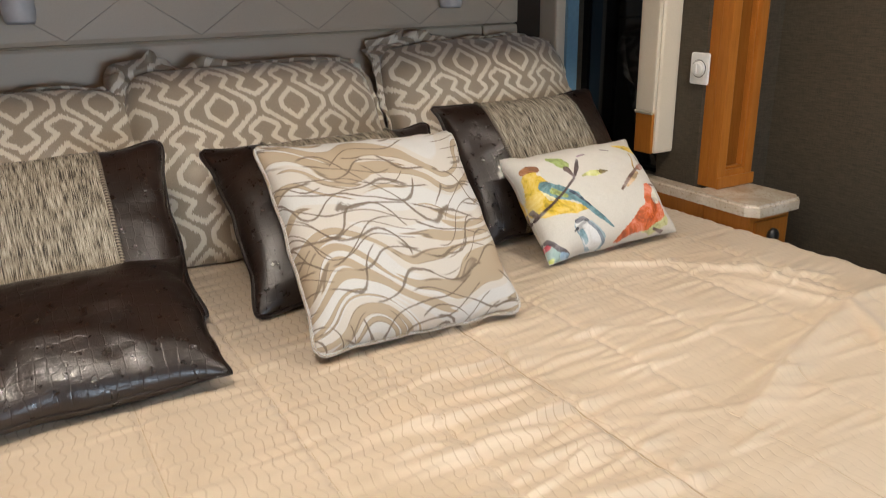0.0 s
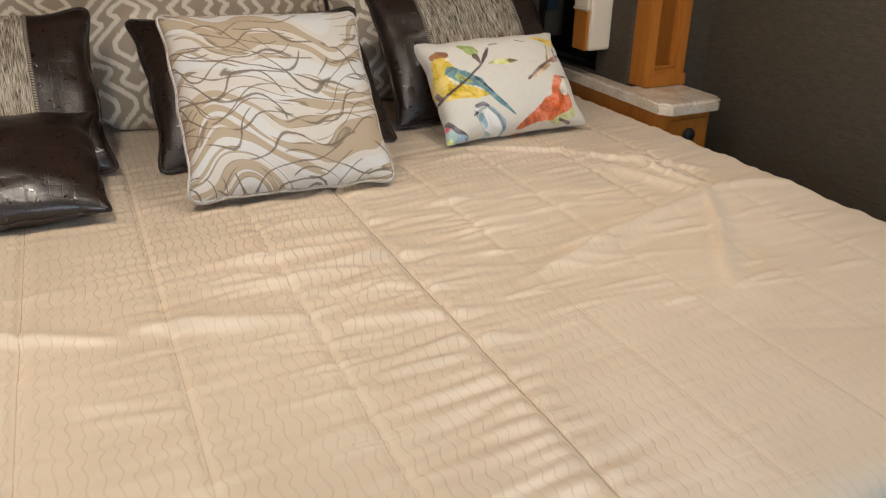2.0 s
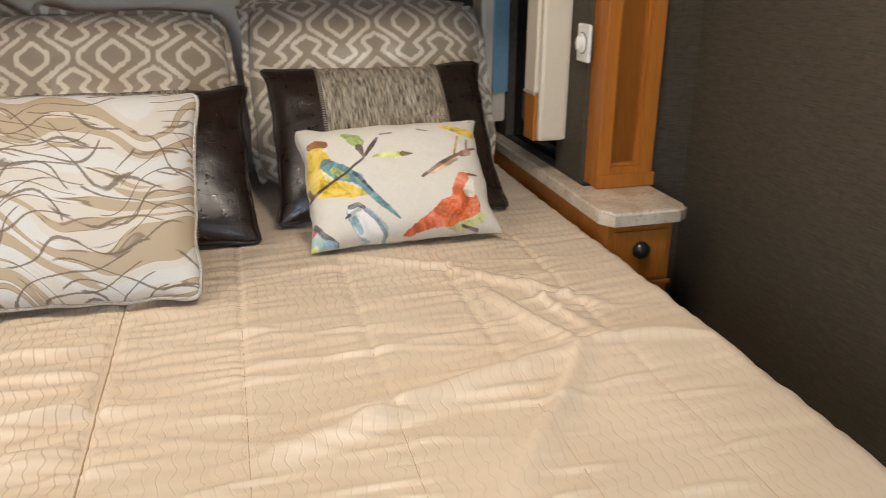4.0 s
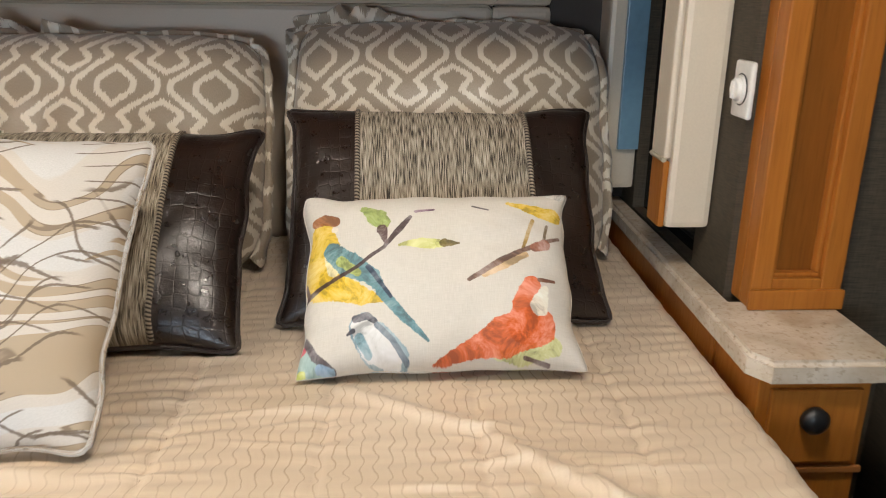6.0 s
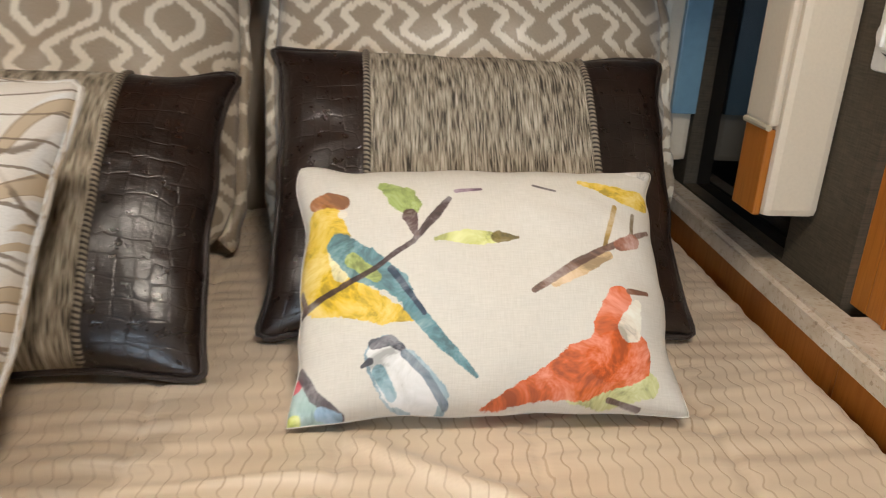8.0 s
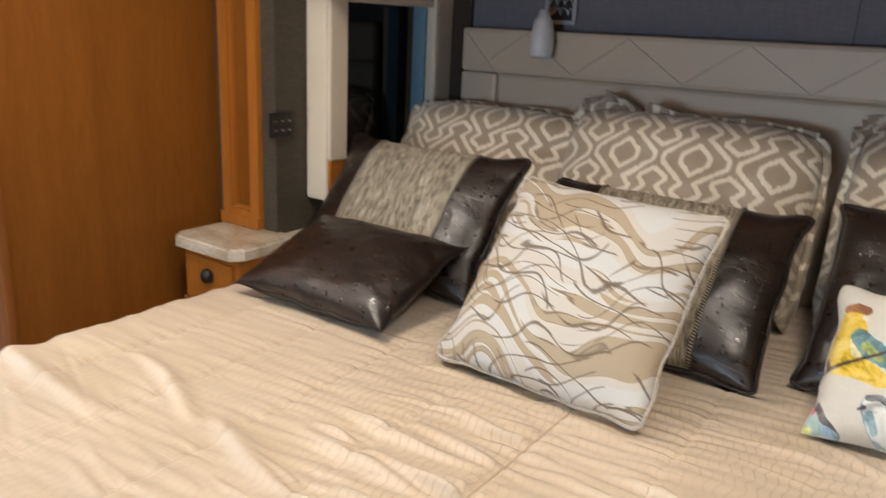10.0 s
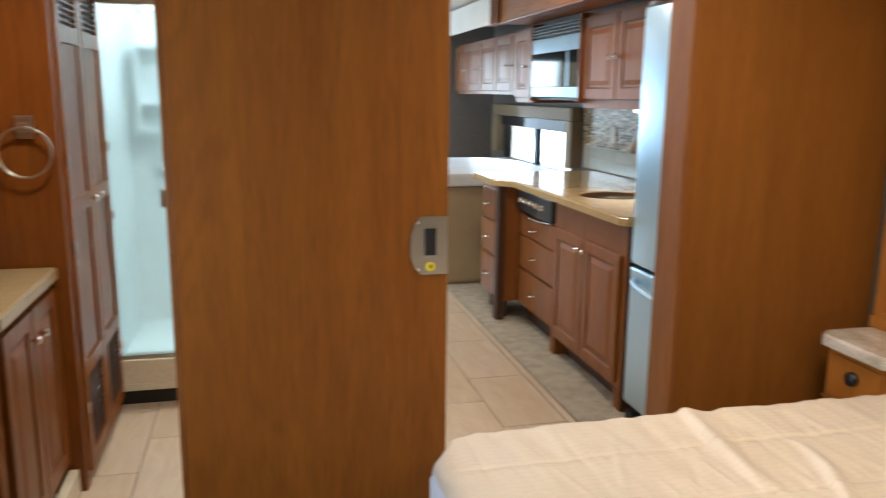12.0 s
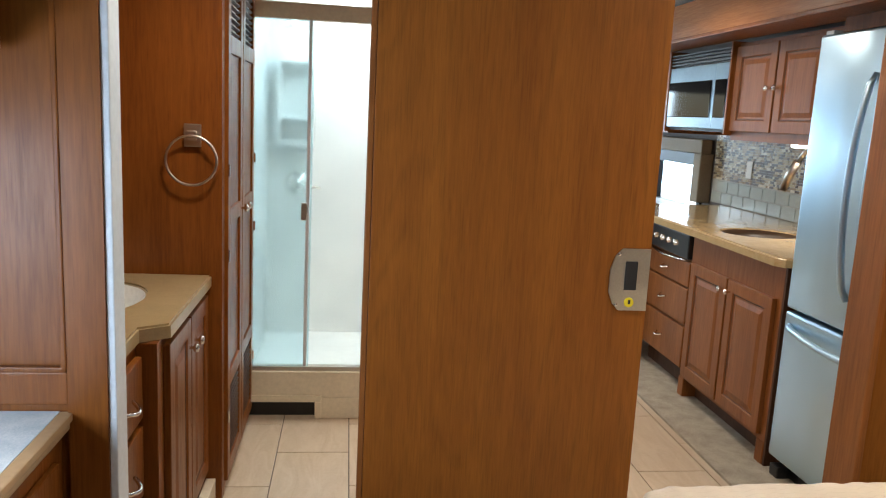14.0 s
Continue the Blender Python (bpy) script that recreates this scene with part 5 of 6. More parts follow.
def tall_cabinet():
    t = thing("linen_closet", (-1.412, -0.955, 0, 0, 0, 180), "tall reddish wood closet with louvred double doors", "closet")
    part("body", boxes((0.0, 0.76, 0.01, 0.6, 0.0, 2.09)), BATH_WOOD, t)
    for cx, kx in ((0.19, 0.14), (0.565, -0.14)):
        d = part("door", boxes((-0.182, -0.125, -0.012, 0.009, 0.05, 2.06), (0.125, 0.182, -0.012, 0.009, 0.05, 2.06), *[(-0.125, 0.125, -0.012, 0.009, z, z + 0.06) for z in (0.05, 0.40, 1.0, 1.60, 2.0)], bevel=0.003), BATH_WOOD, t)
        d.location.x = cx
        for z0, z1 in ((0.46, 1.0), (1.06, 1.60)):
            p = part("panel", boxes((-0.124, 0.124, -0.004, 0.006, z0, z1), bevel=0.004), BATH_WOOD, d)
        for z0, z1 in ((0.11, 0.40), (1.66, 2.0)):
            k = z0 + 0.012
            while k < z1 - 0.01:
                bm = boxes((-0.123, 0.123, -0.009, 0.005, -0.003, 0.003))
                sl = part("slat", bm, DARK_WOOD, d)
                sl.location.z = k
                sl.rotation_euler.x = radians(-35)
                k += 0.022
        knob(d, kx, 1.03, -0.012)
        for z in (0.3, 0.9, 1.2, 1.85):
            bm = bmesh.new()
            rod(bm, (-kx * 1.31, -0.015, z - 0.02), (-kx * 1.31, -0.015, z + 0.02), 0.004)
            part("hinge", bm, CHROME, d)


tall_cabinet()


def medicine_cabinet():
    t = thing("medicine_cabinet", (-0.42, -1.36, 1.26, 0, 0, 180), "honey-framed wall cabinet over the vanity", "cabinet")
    part("body", boxes((0, 0.93, 0.021, 0.28, 0, 0.80)), BATH_WOOD, t)
    framed_door(t, 0.235, 0.0, 0.0, 0.46, 0.80, HONEY)
    framed_door(t, 0.70, 0.0, 0.0, 0.46, 0.80, HONEY)


medicine_cabinet()


def shower():
    t = thing("shower", (-2.2, -0.5, 0), "white acrylic shower stall with frosted sliding glass doors", "shower")
    part("curb", boxes((0.0, 0.06, -0.47, 0.5, 0.10, 0.225), (0.0, 0.06, -0.13, 0.5, 0.0, 0.10), (0.0, 0.06, -0.47, -0.465, 0.0, 0.10), bevel=0.004), CURB, t, "almond curb with a low vent slot")
    part("vent_frame", boxes((0.06, 0.072, -0.47, -0.125, 0.082, 0.114), (0.06, 0.072, -0.155, -0.125, 0.002, 0.082), bevel=0.003), CURB, t)
    part("vent", boxes((0.01, 0.02, -0.465, -0.13, 0.0, 0.10)), BLACK_PLASTIC, t, "dark vent slot")
    part("pan", boxes((-0.80, -0.001, -0.47, 0.5, 0.0, 0.17)), ACRYLIC, t)
    part("back_panel", boxes((-0.84, -0.80, -0.49, 0.52, 0, CEIL)), ACRYLIC, t)
    part("left_panel", boxes((-0.80, 0.0, -0.51, -0.471, 0, CEIL)), ACRYLIC, t)
    part("right_panel", boxes((-0.80, 0.06, 0.501, 0.54, 0, CEIL)), ACRYLIC, t)
    part("top_rail", boxes((-0.005, 0.045, -0.47, 0.5, 1.80, 1.87), bevel=0.004), CURB, t, "almond top rail")
    part("bottom_track", boxes((0.0, 0.045, -0.47, 0.5, 0.226, 0.245), bevel=0.003), NICKEL, t)
    for nm, x, y0, y1, mat, lab in (("sliding_pane", 0.03, -0.466, -0.19, FROSTED, "frosted pale green glass"), ("fixed_pane", 0.012, -0.215, 0.5, CLEAR, "clear glass")):
        p = part(nm, boxes((x, x + 0.005, y0, y1, 0.245, 1.80)), mat, t, lab)
        p.visible_shadow = False
    part("pane_edge", boxes((0.026, 0.040, -0.215, -0.20, 0.245, 1.80), bevel=0.002), GREY_TRIM, t)
    part("pull", boxes((0.036, 0.05, -0.235, -0.21, 0.93, 1.01), bevel=0.003), NICKEL, t, "small metal pull")
    part("soap_shelf", boxes((-0.798, -0.72, -0.42, -0.22, 1.22, 1.245), (-0.798, -0.72, -0.42, -0.40, 1.245, 1.66), (-0.798, -0.72, -0.24, -0.22, 1.245, 1.66), (-0.798, -0.72, -0.42, -0.22, 1.36, 1.38), (-0.798, -0.72, -0.42, -0.22, 1.66, 1.68), bevel=0.006), ACRYLIC, t)
    part("seat", boxes((-0.798, -0.45, 0.15, 0.50, 0.16, 0.52), bevel=0.03), ACRYLIC, t)
    bm = bmesh.new()
    tube(bm, [(-0.70, -0.47, 1.88), (-0.62, -0.42, 1.90), (-0.55, -0.36, 1.89), (-0.52, -0.33, 1.86)], 0.009)
    lathe(bm, [(0.012, 0.03), (0.045, 0.0), (0.045, -0.012), (0.0, -0.012)], 20, Matrix.Translation((-0.515, -0.325, 1.83)))
    part("shower_head", bm, CHROME, t, "chrome shower head on an arm", True)
    bm = bmesh.new()
    lathe(bm, [(0.06, 0.0), (0.055, 0.015), (0.02, 0.02), (0.018, 0.05), (0.0, 0.052)], 24, Matrix.Translation((-0.80, -0.30, 1.02)) @ Matrix.Rotation(radians(90), 4, "Y"))
    rod(bm, (-0.755, -0.30, 1.02), (-0.745, -0.18, 1.0), 0.008)
    part("mixer", bm, CHROME, t, "chrome mixer lever", True)


shower()
# unseen closing wall, kept pale as a reflector for the refrigerator front
structure("wall_bath_hall", boxes((-3.04, -2.14, 0.045, 0.09, 0, CEIL)), CEILING, "plain unseen wall beside the shower, pale so that the refrigerator reflects it", "wall")


# ---- dresser and wall cabinet across from the bed ----
def dresser():
    t = thing("dresser", (-0.27, -1.088, -0.042), "reddish wood dresser along the wall", "dresser")
    part("body", boxes((0.001, 1.9, -0.54, -0.02, 0.042, 0.788), bevel=0.003), BATH_WOOD, t)
    for k in range(3):
        part("front_panel", boxes((0.06 + k * 0.61, 0.62 + k * 0.61, -0.019, -0.006, 0.10, 0.74), bevel=0.004), BATH_WOOD, t)
    top = thing("marbled_countertop", (-0.27, -1.088, 0.748), "marbled dresser top, bluish daylight painted into its colour, with a moulded wood edge", "countertop")
    part("slab", boxes((0.002, 1.92, -0.55, -0.022, 0.004, 0.036)), DRESSER_TOP, top)
    bm = bmesh.new()
    box(bm, 0.002, 1.92, -0.022, 0.006, 0.018, 0.036, 0.004)
    box(bm, 0.002, 1.92, -0.022, 0.0, 0.0, 0.018, 0.004)
    part("edge_moulding", bm, plain("pale_wood_edge", (0.40, 0.27, 0.15), 0.4), top, "paler stepped wood edge")


dresser()


def wall_cabinet():
    t = thing("wall_cabinet", (-0.245, -1.19, 1.52), "reddish wood wall cabinet above the dresser", "cabinet")
    part("body", boxes((0.001, 0.42, -0.45, 0, 0.0, 0.56), bevel=0.003), BATH_WOOD, t)
    part("light_rail", boxes((0.0, 0.425, -0.03, 0.008, -0.02, 0.025), bevel=0.006), HONEY, t, "honey wood lower rail")


wall_cabinet()


# ---- kitchen ----
def fridge():
    t = thing("refrigerator", (-1.135, 1.26, 0), "stainless steel french-door refrigerator with bottom freezer", "refrigerator")
    part("case", boxes((-0.405, 0.405, 0.075, 0.74, 0.06, 1.80)), TRIM_DARK, t)
    part("base_grille", boxes((-0.40, 0.40, 0.06, 0.09, 0.012, 0.07)), BLACK_PLASTIC, t)
    for x0, x1, hx in ((-0.415, -0.004, -0.05), (0.004, 0.415, 0.05)):
        d = part("door", boxes((x0, x1, 0.0, 0.07, 0.725, 1.80), bevel=0.012), STEEL, t)
        for f in d.data.polygons:
            f.use_smooth = True
        bm = bmesh.new()
        tube(bm, [(hx, -0.004 - 0.055 * math.sin(math.pi * min(1, max(0, (k) / 20))) ** 0.5, 0.84 + 0.80 * k / 20) for k in range(21)], 0.013, 10)
        part("handle", bm, STEEL, d, "curved steel bar handle", True)
    d = part("freezer_drawer", boxes((-0.415, 0.415, 0.0, 0.07, 0.09, 0.712), bevel=0.012), STEEL, t)
    bm = bmesh.new()
    tube(bm, [(-0.37 + 0.74 * k / 20, -0.004 - 0.05 * math.sin(math.pi * k / 20) ** 0.5, 0.655 - 0.015 * math.sin(math.pi * k / 20)) for k in range(21)], 0.013, 10)
    part("handle", bm, STEEL, d, "curved steel bar handle", True)
    for x in (-0.36, 0.36):
        part("foot", boxes((x - 0.03, x + 0.03, 0.0, 0.06, 0.012, 0.06), bevel=0.006), BLACK_PLASTIC, t)
    part("hinge_cap", boxes((-0.40, -0.35, 0.01, 0.05, 1.80, 1.815), bevel=0.003), GREY_TRIM, t)


fridge()
structure("wall_fridge_top", boxes((-1.56, -0.60, 1.36, 2.03, 1.82, CEIL)), KITCHEN_WOOD, "wood filler above the refrigerator", "wall")


def sink_base():
    t = thing("sink_cabinet", (-2.03, 1.27, 0.012), "glazed maple sink cabinet with two raised-panel doors", "cabinet")
    part("body", boxes((-0.43, 0.43, 0.0, 0.74, 0.10, 0.70), (-0.43, 0.43, 0.0, 0.02, 0.70, 0.865), (-0.43, -0.41, 0.02, 0.74, 0.70, 0.865), (0.41, 0.43, 0.02, 0.74, 0.70, 0.865)), KITCHEN_WOOD, t)
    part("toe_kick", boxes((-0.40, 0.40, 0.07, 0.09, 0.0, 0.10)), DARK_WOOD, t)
    for x in (-0.41, 0.40):
        part("foot", boxes((x - 0.03, x + 0.03, -0.004, 0.10, 0.0, 0.10), bevel=0.004), KITCHEN_WOOD, t)
    part("side_panel", boxes((0.431, 0.445, 0.0, 0.73, 0.0, 0.865)), DARK_WOOD, t)
    framed_door(t, -0.20, -0.021, 0.125, 0.385, 0.60, KITCHEN_WOOD, 0.165, 0.545)
    framed_door(t, 0.20, -0.021, 0.125, 0.385, 0.60, KITCHEN_WOOD, -0.165, 0.545)


sink_base()


def drawer_base():
    t = thing("stove_cabinet", (-2.80, 1.30, 0.012), "glazed maple drawer cabinet below the cooktop panel", "cabinet")
    part("body", boxes((-0.32, 0.32, 0.0, 0.71, 0.12, 0.865)), KITCHEN_WOOD, t)
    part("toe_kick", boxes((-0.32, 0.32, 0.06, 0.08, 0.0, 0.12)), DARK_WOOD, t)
    for z, h in ((0.13, 0.225), (0.37, 0.195), (0.575, 0.13)):
        drawer(t, 0, -0.021, z, 0.60, h, KITCHEN_WOOD)
    c = part("control_panel", boxes((-0.30, 0.30, -0.04, 0.0, 0.725, 0.855), bevel=0.008), BLACK_PLASTIC, t, "black cooktop control panel with chrome knobs")
    for k in range(5):
        bm = bmesh.new()
        lathe(bm, [(0.018, 0.0), (0.016, 0.02), (0.0, 0.022)], 16, Matrix.Translation((-0.20 + k * 0.09, -0.04, 0.795)) @ Matrix.Rotation(radians(90), 4, "X"))
        part("dial", bm, CHROME, c, "", True)
    bow_pull(t, 0, 0.715, 0.5, -0.02)


drawer_base()


def end_base():
    t = thing("end_cabinet", (-3.33, 1.18, 0.012), "glazed maple end cabinet with three drawers", "cabinet")
    part("body", boxes((-0.20, 0.20, 0.0, 0.83, 0.12, 0.865)), KITCHEN_WOOD, t)
    part("post", boxes((0.14, 0.21, -0.03, 0.02, 0.0, 0.865), bevel=0.004), DARK_WOOD, t)
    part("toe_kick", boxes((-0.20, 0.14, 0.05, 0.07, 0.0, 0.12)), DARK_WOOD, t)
    for z, h in ((0.14, 0.25), (0.41, 0.21), (0.64, 0.19)):
        drawer(t, -0.03, -0.021, z, 0.31, h, KITCHEN_WOOD)


end_base()


def kitchen_top():
    t = thing("kitchen_countertop", (0, 0, 0.880), "polished tan solid-surface kitchen countertop with a sink cutout", "countertop")
    bm = bmesh.new()
    pts = [(-1.575, 1.25), (-1.575, 2.028), (-3.60, 2.028), (-3.60, 1.11), (-3.16, 1.11), (-3.04, 1.215), (-2.40, 1.225), (-1.62, 1.225)]
    rim = [(-2.30 + 0.165 * math.cos(a), 1.535 + 0.19 * math.sin(a)) for a in [math.tau * k / 40 for k in range(40)]]
    for loop in (pts, rim):
        vs = [bm.verts.new((x, y, 0)) for x, y in loop]
        for a, b in zip(vs, vs[1:] + vs[:1]):
            bm.edges.new((a, b))
    bmesh.ops.triangle_fill(bm, edges=bm.edges[:], use_beauty=True, normal=(0, 0, 1))
    clear_hole(bm, -2.30, 1.535, 0.165, 0.19)
    r = bmesh.ops.extrude_face_region(bm, geom=bm.faces[:])
    bmesh.ops.translate(bm, verts=[g for g in r["geom"] if isinstance(g, bmesh.types.BMVert)], vec=(0, 0, 0.04))
    bmesh.ops.recalc_face_normals(bm, faces=bm.faces)
    bmesh.ops.bevel(bm, geom=[e for e in bm.edges if all(v.co.z > 0.03 for v in e.verts) and e.calc_face_angle(0) > 0.5], offset=0.008, segments=3, affect="EDGES")
    part("slab", bm, COUNTER, t)
    bm = bmesh.new()
    lathe(bm, [(0.2575, -0.001), (0.255, 0.034), (0.251, 0.035), (0.248, -0.02), (0.245, -0.13), (0.21, -0.15), (0.03, -0.155), (0.0, -0.155)], 48, Matrix.Translation((-2.30, 1.535, 0)) @ Matrix.Diagonal((0.64, 0.73, 1, 1)))
    part("sink_bowl", bm, plain("sink_brown", (0.05, 0.028, 0.014), 0.35), t, "dark brown sink bowl", True)
    bm = bmesh.new()
    rod(bm, (-1.93, 1.66, 0.04), (-1.93, 1.66, 0.07), 0.028)
    tube(bm, [(-1.93, 1.66, 0.06), (-1.93, 1.66, 0.40), (-1.955, 1.655, 0.47), (-2.01, 1.645, 0.51), (-2.07, 1.63, 0.505), (-2.12, 1.615, 0.465), (-2.165, 1.605, 0.40)], 0.013, 10)
    tube(bm, [(-2.16, 1.605, 0.41), (-2.21, 1.60, 0.34), (-2.25, 1.60, 0.27)], 0.020, 10)
    f = thing("faucet", (0, 0, 0.880), "brushed nickel gooseneck kitchen faucet", "faucet")
    part("spout", bm, NICKEL, f, "", True)


kitchen_top()


def upper_cabinet():
    t = thing("upper_cabinet", (-2.13, 1.43, 1.40), "glazed maple two-door upper cabinet", "cabinet")
    part("body", boxes((-0.385, 0.53, 0.0, 0.59, 0.0, 0.46), (-0.385, 0.53, 0.0, 0.03, -0.025, 0.0)), KITCHEN_WOOD, t)
    framed_door(t, -0.175, -0.021, 0.02, 0.385, 0.42, KITCHEN_WOOD, 0.165, 0.205)
    framed_door(t, 0.225, -0.021, 0.02, 0.385, 0.42, KITCHEN_WOOD, -0.165, 0.205)
    lamp = thing("under_cabinet_light", (-2.03, 1.55, 1.374), "round white under-cabinet light, lit", "lamp")
    s = Shader("lit_lens", (1, 0.95, 0.85), 0.4)
    s.set("Emission Color", (1, 0.93, 0.8, 1))
    s.set("Emission Strength", 6.0)
    bm = bmesh.new()
    lathe(bm, [(0.06, 0.0), (0.055, -0.016), (0.0, -0.018)], 24)
    part("lens", bm, s.mat, lamp, "", True)


upper_cabinet()
area_lamp("under_cabinet_lamp", (-2.03, 1.6, 1.34), (-2.03, 1.65, 0.9), 0.1, 0.1, 4, WARM)


def microwave():
    t = thing("microwave", (-2.90, 1.40, 1.41), "stainless over-range microwave with a dark window", "microwave")
    part("case", boxes((-0.37, 0.37, 0.02, 0.6, 0.0, 0.44)), TRIM_DARK, t)
    for x0, x1 in ((-0.415, -0.375), (0.375, 0.39)):
        part("side_board", boxes((x0, x1, -0.01, 0.6, -0.01, 0.46)), KITCHEN_WOOD, t, "maple side board")
    # stainless steel with its dim teal reflection painted into the colour
    dim = plain("teal_reflection_steel", (0.22, 0.28, 0.32), 0.3, 1.0)
    part("door", boxes((-0.37, 0.22, -0.005, 0.02, 0.015, 0.36), bevel=0.004), dim, t)
    part("window", boxes((-0.362, 0.19, -0.009, -0.005, 0.075, 0.275), bevel=0.003), BLACK_GLASS, t)
    part("control_strip", boxes((0.222, 0.37, -0.005, 0.02, 0.015, 0.36), bevel=0.003), dim, t)
    part("keypad", boxes((0.235, 0.36, -0.009, -0.005, 0.075, 0.275), bevel=0.002), BLACK_GLASS, t)
    for k in range(4):
        part("vent_slat", boxes((-0.37, 0.37, -0.003, 0.02, 0.372 + k * 0.018, 0.382 + k * 0.018)), BLACK_PLASTIC, t)


microwave()


def far_uppers():
    t = thing("upper_cabinet", (-3.50, 1.43, 1.39), "glazed maple single-door upper cabinet beside the microwave", "cabinet")
    part("body", boxes((-0.16, 0.18, 0.0, 0.59, 0.0, 0.47)), KITCHEN_WOOD, t)
    framed_door(t, 0.0, -0.021, 0.03, 0.28, 0.42, KITCHEN_WOOD, 0.10, 0.2)
    t = thing("upper_cabinet", (-4.75, 1.55, 1.44), "glazed maple upper cabinets over the kitchen window", "cabinet")
    part("body", boxes((-1.0, 1.08, 0.0, 0.47, 0.0, 0.44)), KITCHEN_WOOD, t)
    for k, kx in enumerate((0.15, 0.15, -0.15, 0.15, -0.15)):
        framed_door(t, -0.80 + 0.42 * k, -0.021, 0.03, 0.39, 0.39, KITCHEN_WOOD, kx, 0.18)


far_uppers()


def fascia():
    t = thing("slide_fascia", (-2.4, 1.22, 1.875), "wood fascia board along the top of the kitchen slide-out", "fascia")
    part("board", boxes((-1.0, 1.78, 0.0, 0.02, 0.02, 0.20), bevel=0.003), CHERRY_X, t)
    part("lower_moulding", boxes((-1.0, 1.78, -0.012, 0.20, 0.0, 0.02), bevel=0.005), KITCHEN_WOOD, t)
    for x in (-1.02, -1.13):
        part("corbel", boxes((x - 0.02, x + 0.03, -0.03, 0.05, 0.0, 0.19), bevel=0.012), KITCHEN_WOOD, t)
    part("far_board", boxes((-3.4, -1.14, 0.0, 0.02, 0.02, 0.20), bevel=0.003), CEILING, t, "glossy off-white board")


fascia()


SURROUND = plain("tan_padding", (0.24, 0.18, 0.11), 0.6, 0, 0.25)


def kitchen_window():
    w = thing("window_3", (-4.86, 2.03, 0.80), "kitchen sliding window with dark frame and bright daylight", "window", "", "structure")
    bm = boxes((-0.86, 0.86, -0.02, 0.04, 0.0, 0.05), (-0.86, 0.86, -0.02, 0.04, 0.45, 0.50), (-0.86, -0.81, -0.02, 0.04, 0.05, 0.45), (0.81, 0.86, -0.02, 0.04, 0.05, 0.45), (-0.02, 0.03, -0.02, 0.04, 0.05, 0.45))
    part("frame", bm, BLACK_PLASTIC, w)
    for x0, x1 in ((-0.81, -0.02), (0.03, 0.81)):
        p = part("pane", boxes((x0, x1, 0.005, 0.010, 0.05, 0.45)), CLEAR, w)
        p.visible_shadow = False
    v = thing("window_valance", (-4.86, 2.028, 1.25), "taupe padded window surround", "window surround")
    part("header", boxes((-1.0, 0.98, -0.10, -0.021, 0.0, 0.10), bevel=0.01), SURROUND, v)
    part("blind", boxes((-0.80, 0.80, -0.06, -0.03, -0.09, -0.002), bevel=0.004), BLACK_PLASTIC, v, "dark rolled blind")
    part("leg", boxes((0.865, 0.98, -0.10, -0.001, -0.345, 0.0), bevel=0.01), SURROUND, v)
    part("leg", boxes((-1.0, -0.865, -0.10, -0.001, -0.345, 0.0), bevel=0.01), SURROUND, v)


kitchen_window()


LEDGE = plain("white_sill", (0.60, 0.62, 0.62), 0.45)


def bench():
    t = thing("dinette_bench", (-4.35, 1.62, 0.0), "sand-coloured dinette bench with a pale top ledge", "bench")
    part("body", boxes((-0.25, 0.25, -0.62, 0.38, 0.012, 0.76), bevel=0.03), BENCH, t)
    part("ledge", boxes((-1.2, 0.28, -0.64, 0.36, 0.762, 0.86), bevel=0.02), LEDGE, t)


bench()


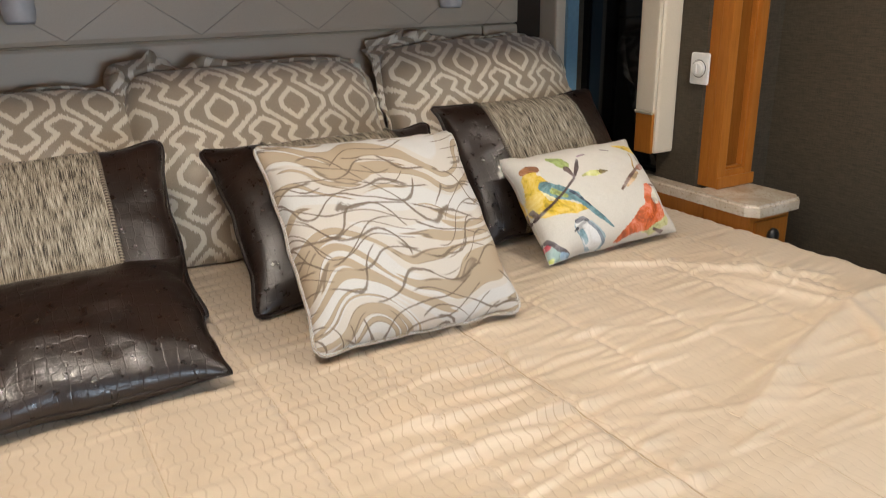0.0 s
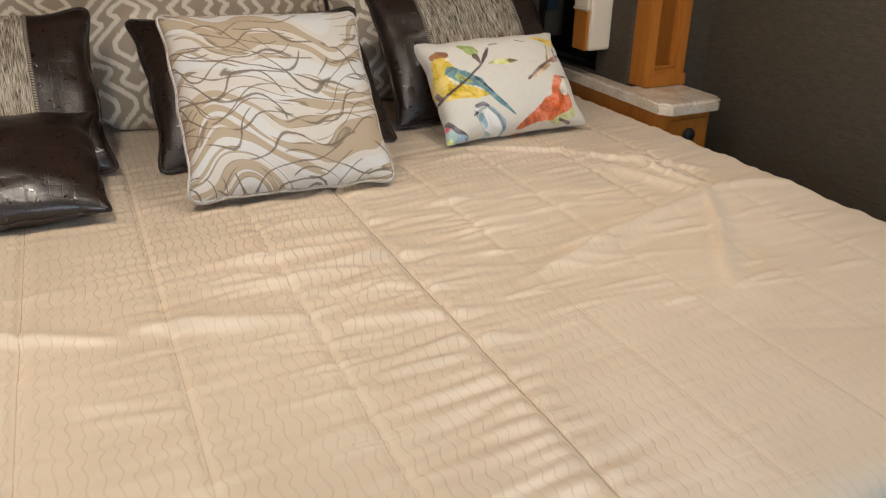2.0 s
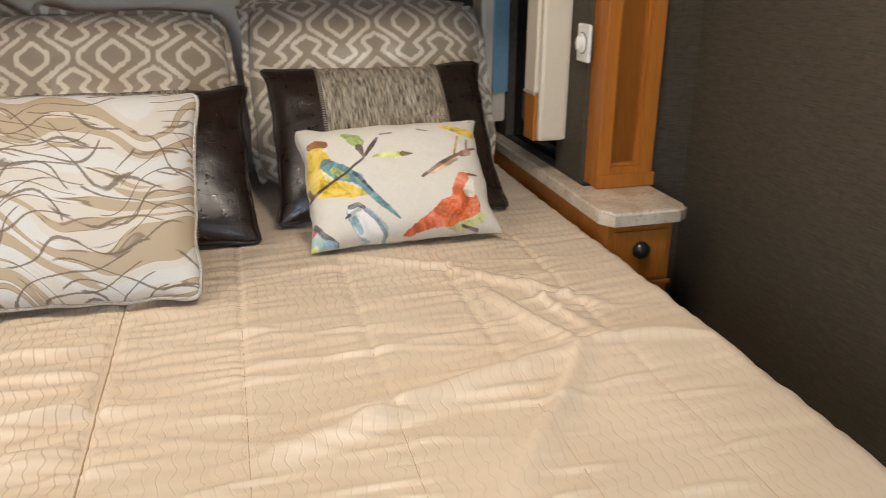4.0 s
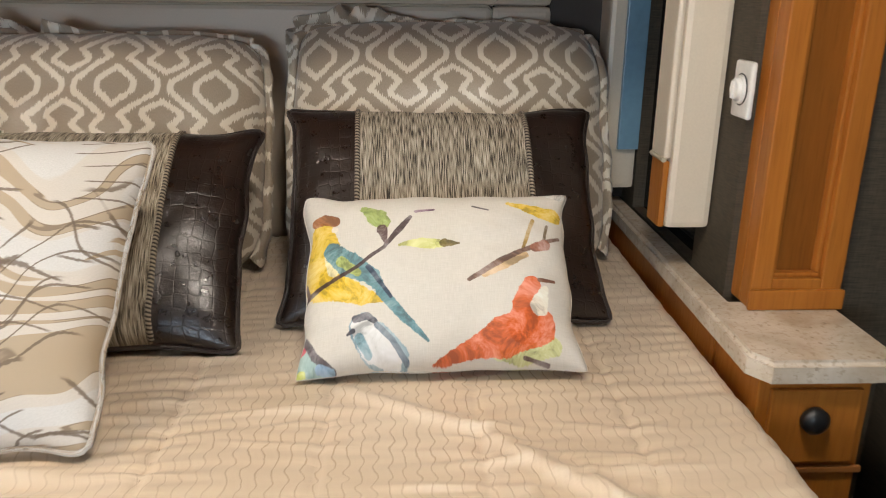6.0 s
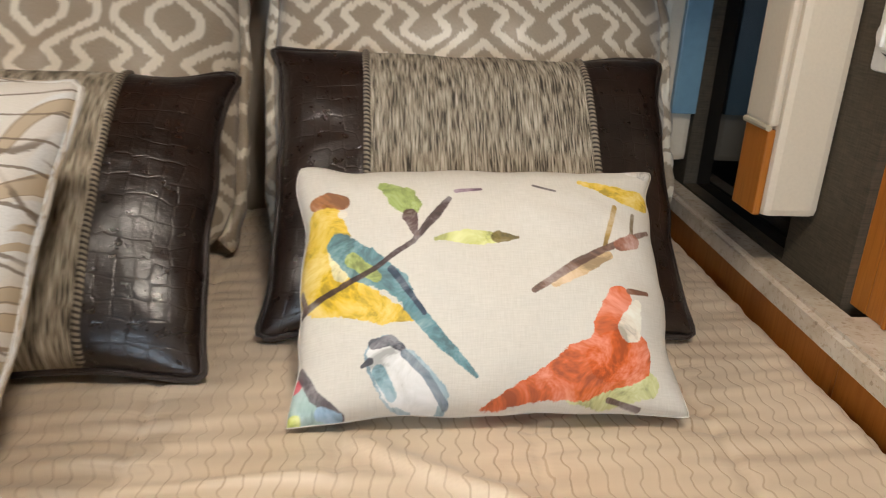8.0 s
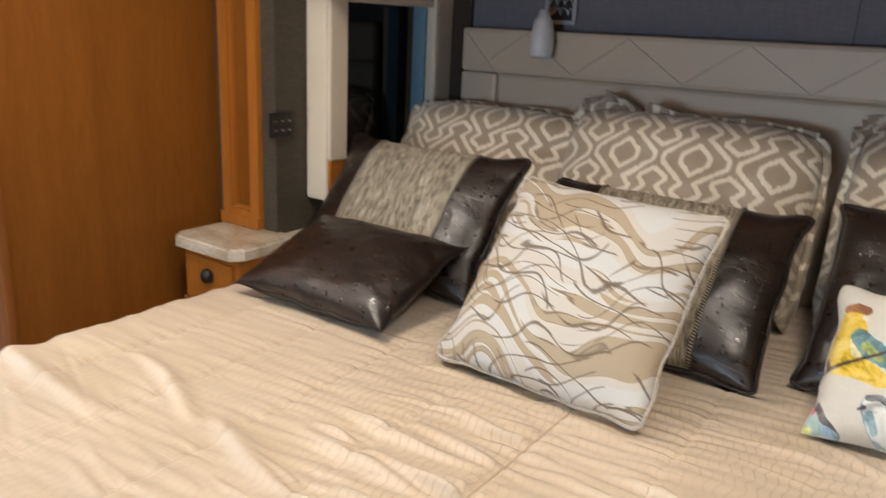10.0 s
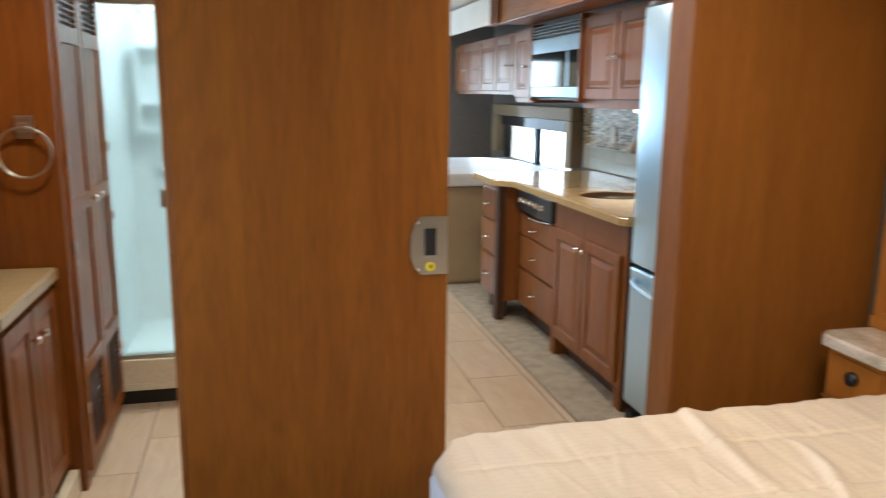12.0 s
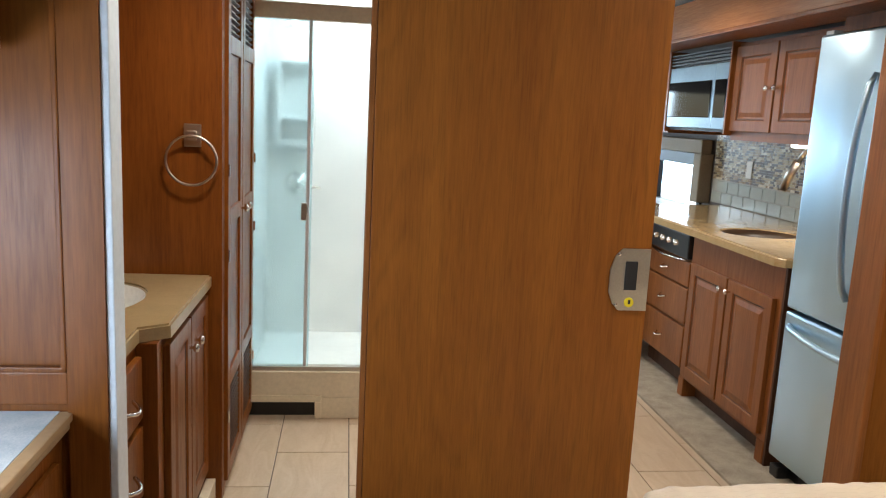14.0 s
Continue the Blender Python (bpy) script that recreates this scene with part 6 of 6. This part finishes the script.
def backsplash():
    t = thing("backsplash", (0, 2.03, 0), "glass mosaic backsplash above pale ceramic tiles", "backsplash")
    tile_m = plain("celadon_tile", (0.42, 0.42, 0.35), 0.18)
    s = Shader("mosaic", (0.4, 0.35, 0.25), 0.34)
    rnd = s.nt.nodes.new("ShaderNodeNewGeometry").outputs["Random Per Island"]
    s.set("Base Color", s.ramp(rnd, [(0.0, (0.08, 0.04, 0.015)), (0.35, (0.30, 0.185, 0.08)), (0.6, (0.45, 0.33, 0.17)), (0.85, (0.62, 0.52, 0.35))], "CONSTANT"))
    part("bed", boxes((-3.85, -1.55, -0.008, -0.001, 0.921, 1.40)), plain("tile_grout", (0.40, 0.36, 0.29), 0.8), t)
    me = bpy.data.meshes.new("tile")
    bm = boxes((-0.072, 0.072, -0.014, -0.009, -0.036, 0.036), bevel=0.002)
    bm.to_mesh(me)
    bm.free()
    me.materials.append(tile_m)
    for row in range(2):
        for col in range(15):
            x = -3.77 + col * 0.15 + (0.075 if row else 0)
            if x < -1.63:
                ob = new("tile", me)
                ob.parent = t
                ob.location = (x, 0, 0.962 + row * 0.078)
    rng = random.Random(3)
    verts, faces = [], []
    for row in range(20):
        x = -3.84 + (0.013 if row % 2 else 0)
        while x < -1.6:
            wv, z, d = rng.choice((0.022, 0.022, 0.046)), 1.086 + row * 0.0152, -0.012 - rng.random() * 0.003
            x1, z1 = x + wv - 0.002, z + 0.0132
            b = len(verts)
            verts += [(x, -0.009, z), (x1, -0.009, z), (x1, -0.009, z1), (x, -0.009, z1), (x, d, z), (x1, d, z), (x1, d, z1), (x, d, z1)]
            faces += [(b + 4, b + 5, b + 6, b + 7), (b, b + 1, b + 5, b + 4), (b + 1, b + 2, b + 6, b + 5), (b + 2, b + 3, b + 7, b + 6), (b + 3, b, b + 4, b + 7)]
            x += wv
    mm = bpy.data.meshes.new("mosaic")
    mm.from_pydata(verts, [], faces)
    mm.materials.append(s.mat)
    ob = new("mosaic", mm)
    ob.parent = t
    tagged(ob, "small brown and cream glass mosaic chips", "", "", "stuff")
    o = thing("wall_outlet", (-3.35, 2.016, 1.18), "cream wall outlet on the mosaic", "outlet")
    part("plate", boxes((-0.035, 0.035, -0.006, 0, -0.055, 0.055), bevel=0.003), CREAM_LEATHER, o)


backsplash()


# ---- floor tiles ----
def floor_tiles():
    fl = bpy.data.objects["floor"]
    L, W, g = 0.60, 0.30, 0.0022
    me = bpy.data.meshes.new("tile")
    bm = boxes((-L / 2 + g, L / 2 - g, -W / 2 + g, W / 2 - g, -0.008, 0.0), bevel=0.0012)
    bm.to_mesh(me)
    bm.free()
    me.materials.append(TILE)
    for k in range(-2, 6):
        y = -0.795 + W * k + W / 2
        start = -1.77 + (0.30 if k % 2 else 0.0) - (0.10 if k >= 3 else 0.0)
        n = -11
        while True:
            x = start + L * n + L / 2
            n += 1
            if x > -0.50:
                break
            if x < -7.2:
                continue
            ob = new("tile", me)
            ob.parent = fl
            ob.location = (x, y, 0.0)
    border = bpy.data.meshes.new("border_tile")
    bm = boxes((-0.295, 0.295, 0.0, 0.034, -0.008, 0.002), bevel=0.0015)
    bm.to_mesh(border)
    bm.free()
    border.materials.append(TILE)
    for n in range(11):
        ob = new("border_tile", border)
        ob.parent = fl
        ob.location = (-0.95 - 0.592 * n, 1.008, 0.0)


floor_tiles()
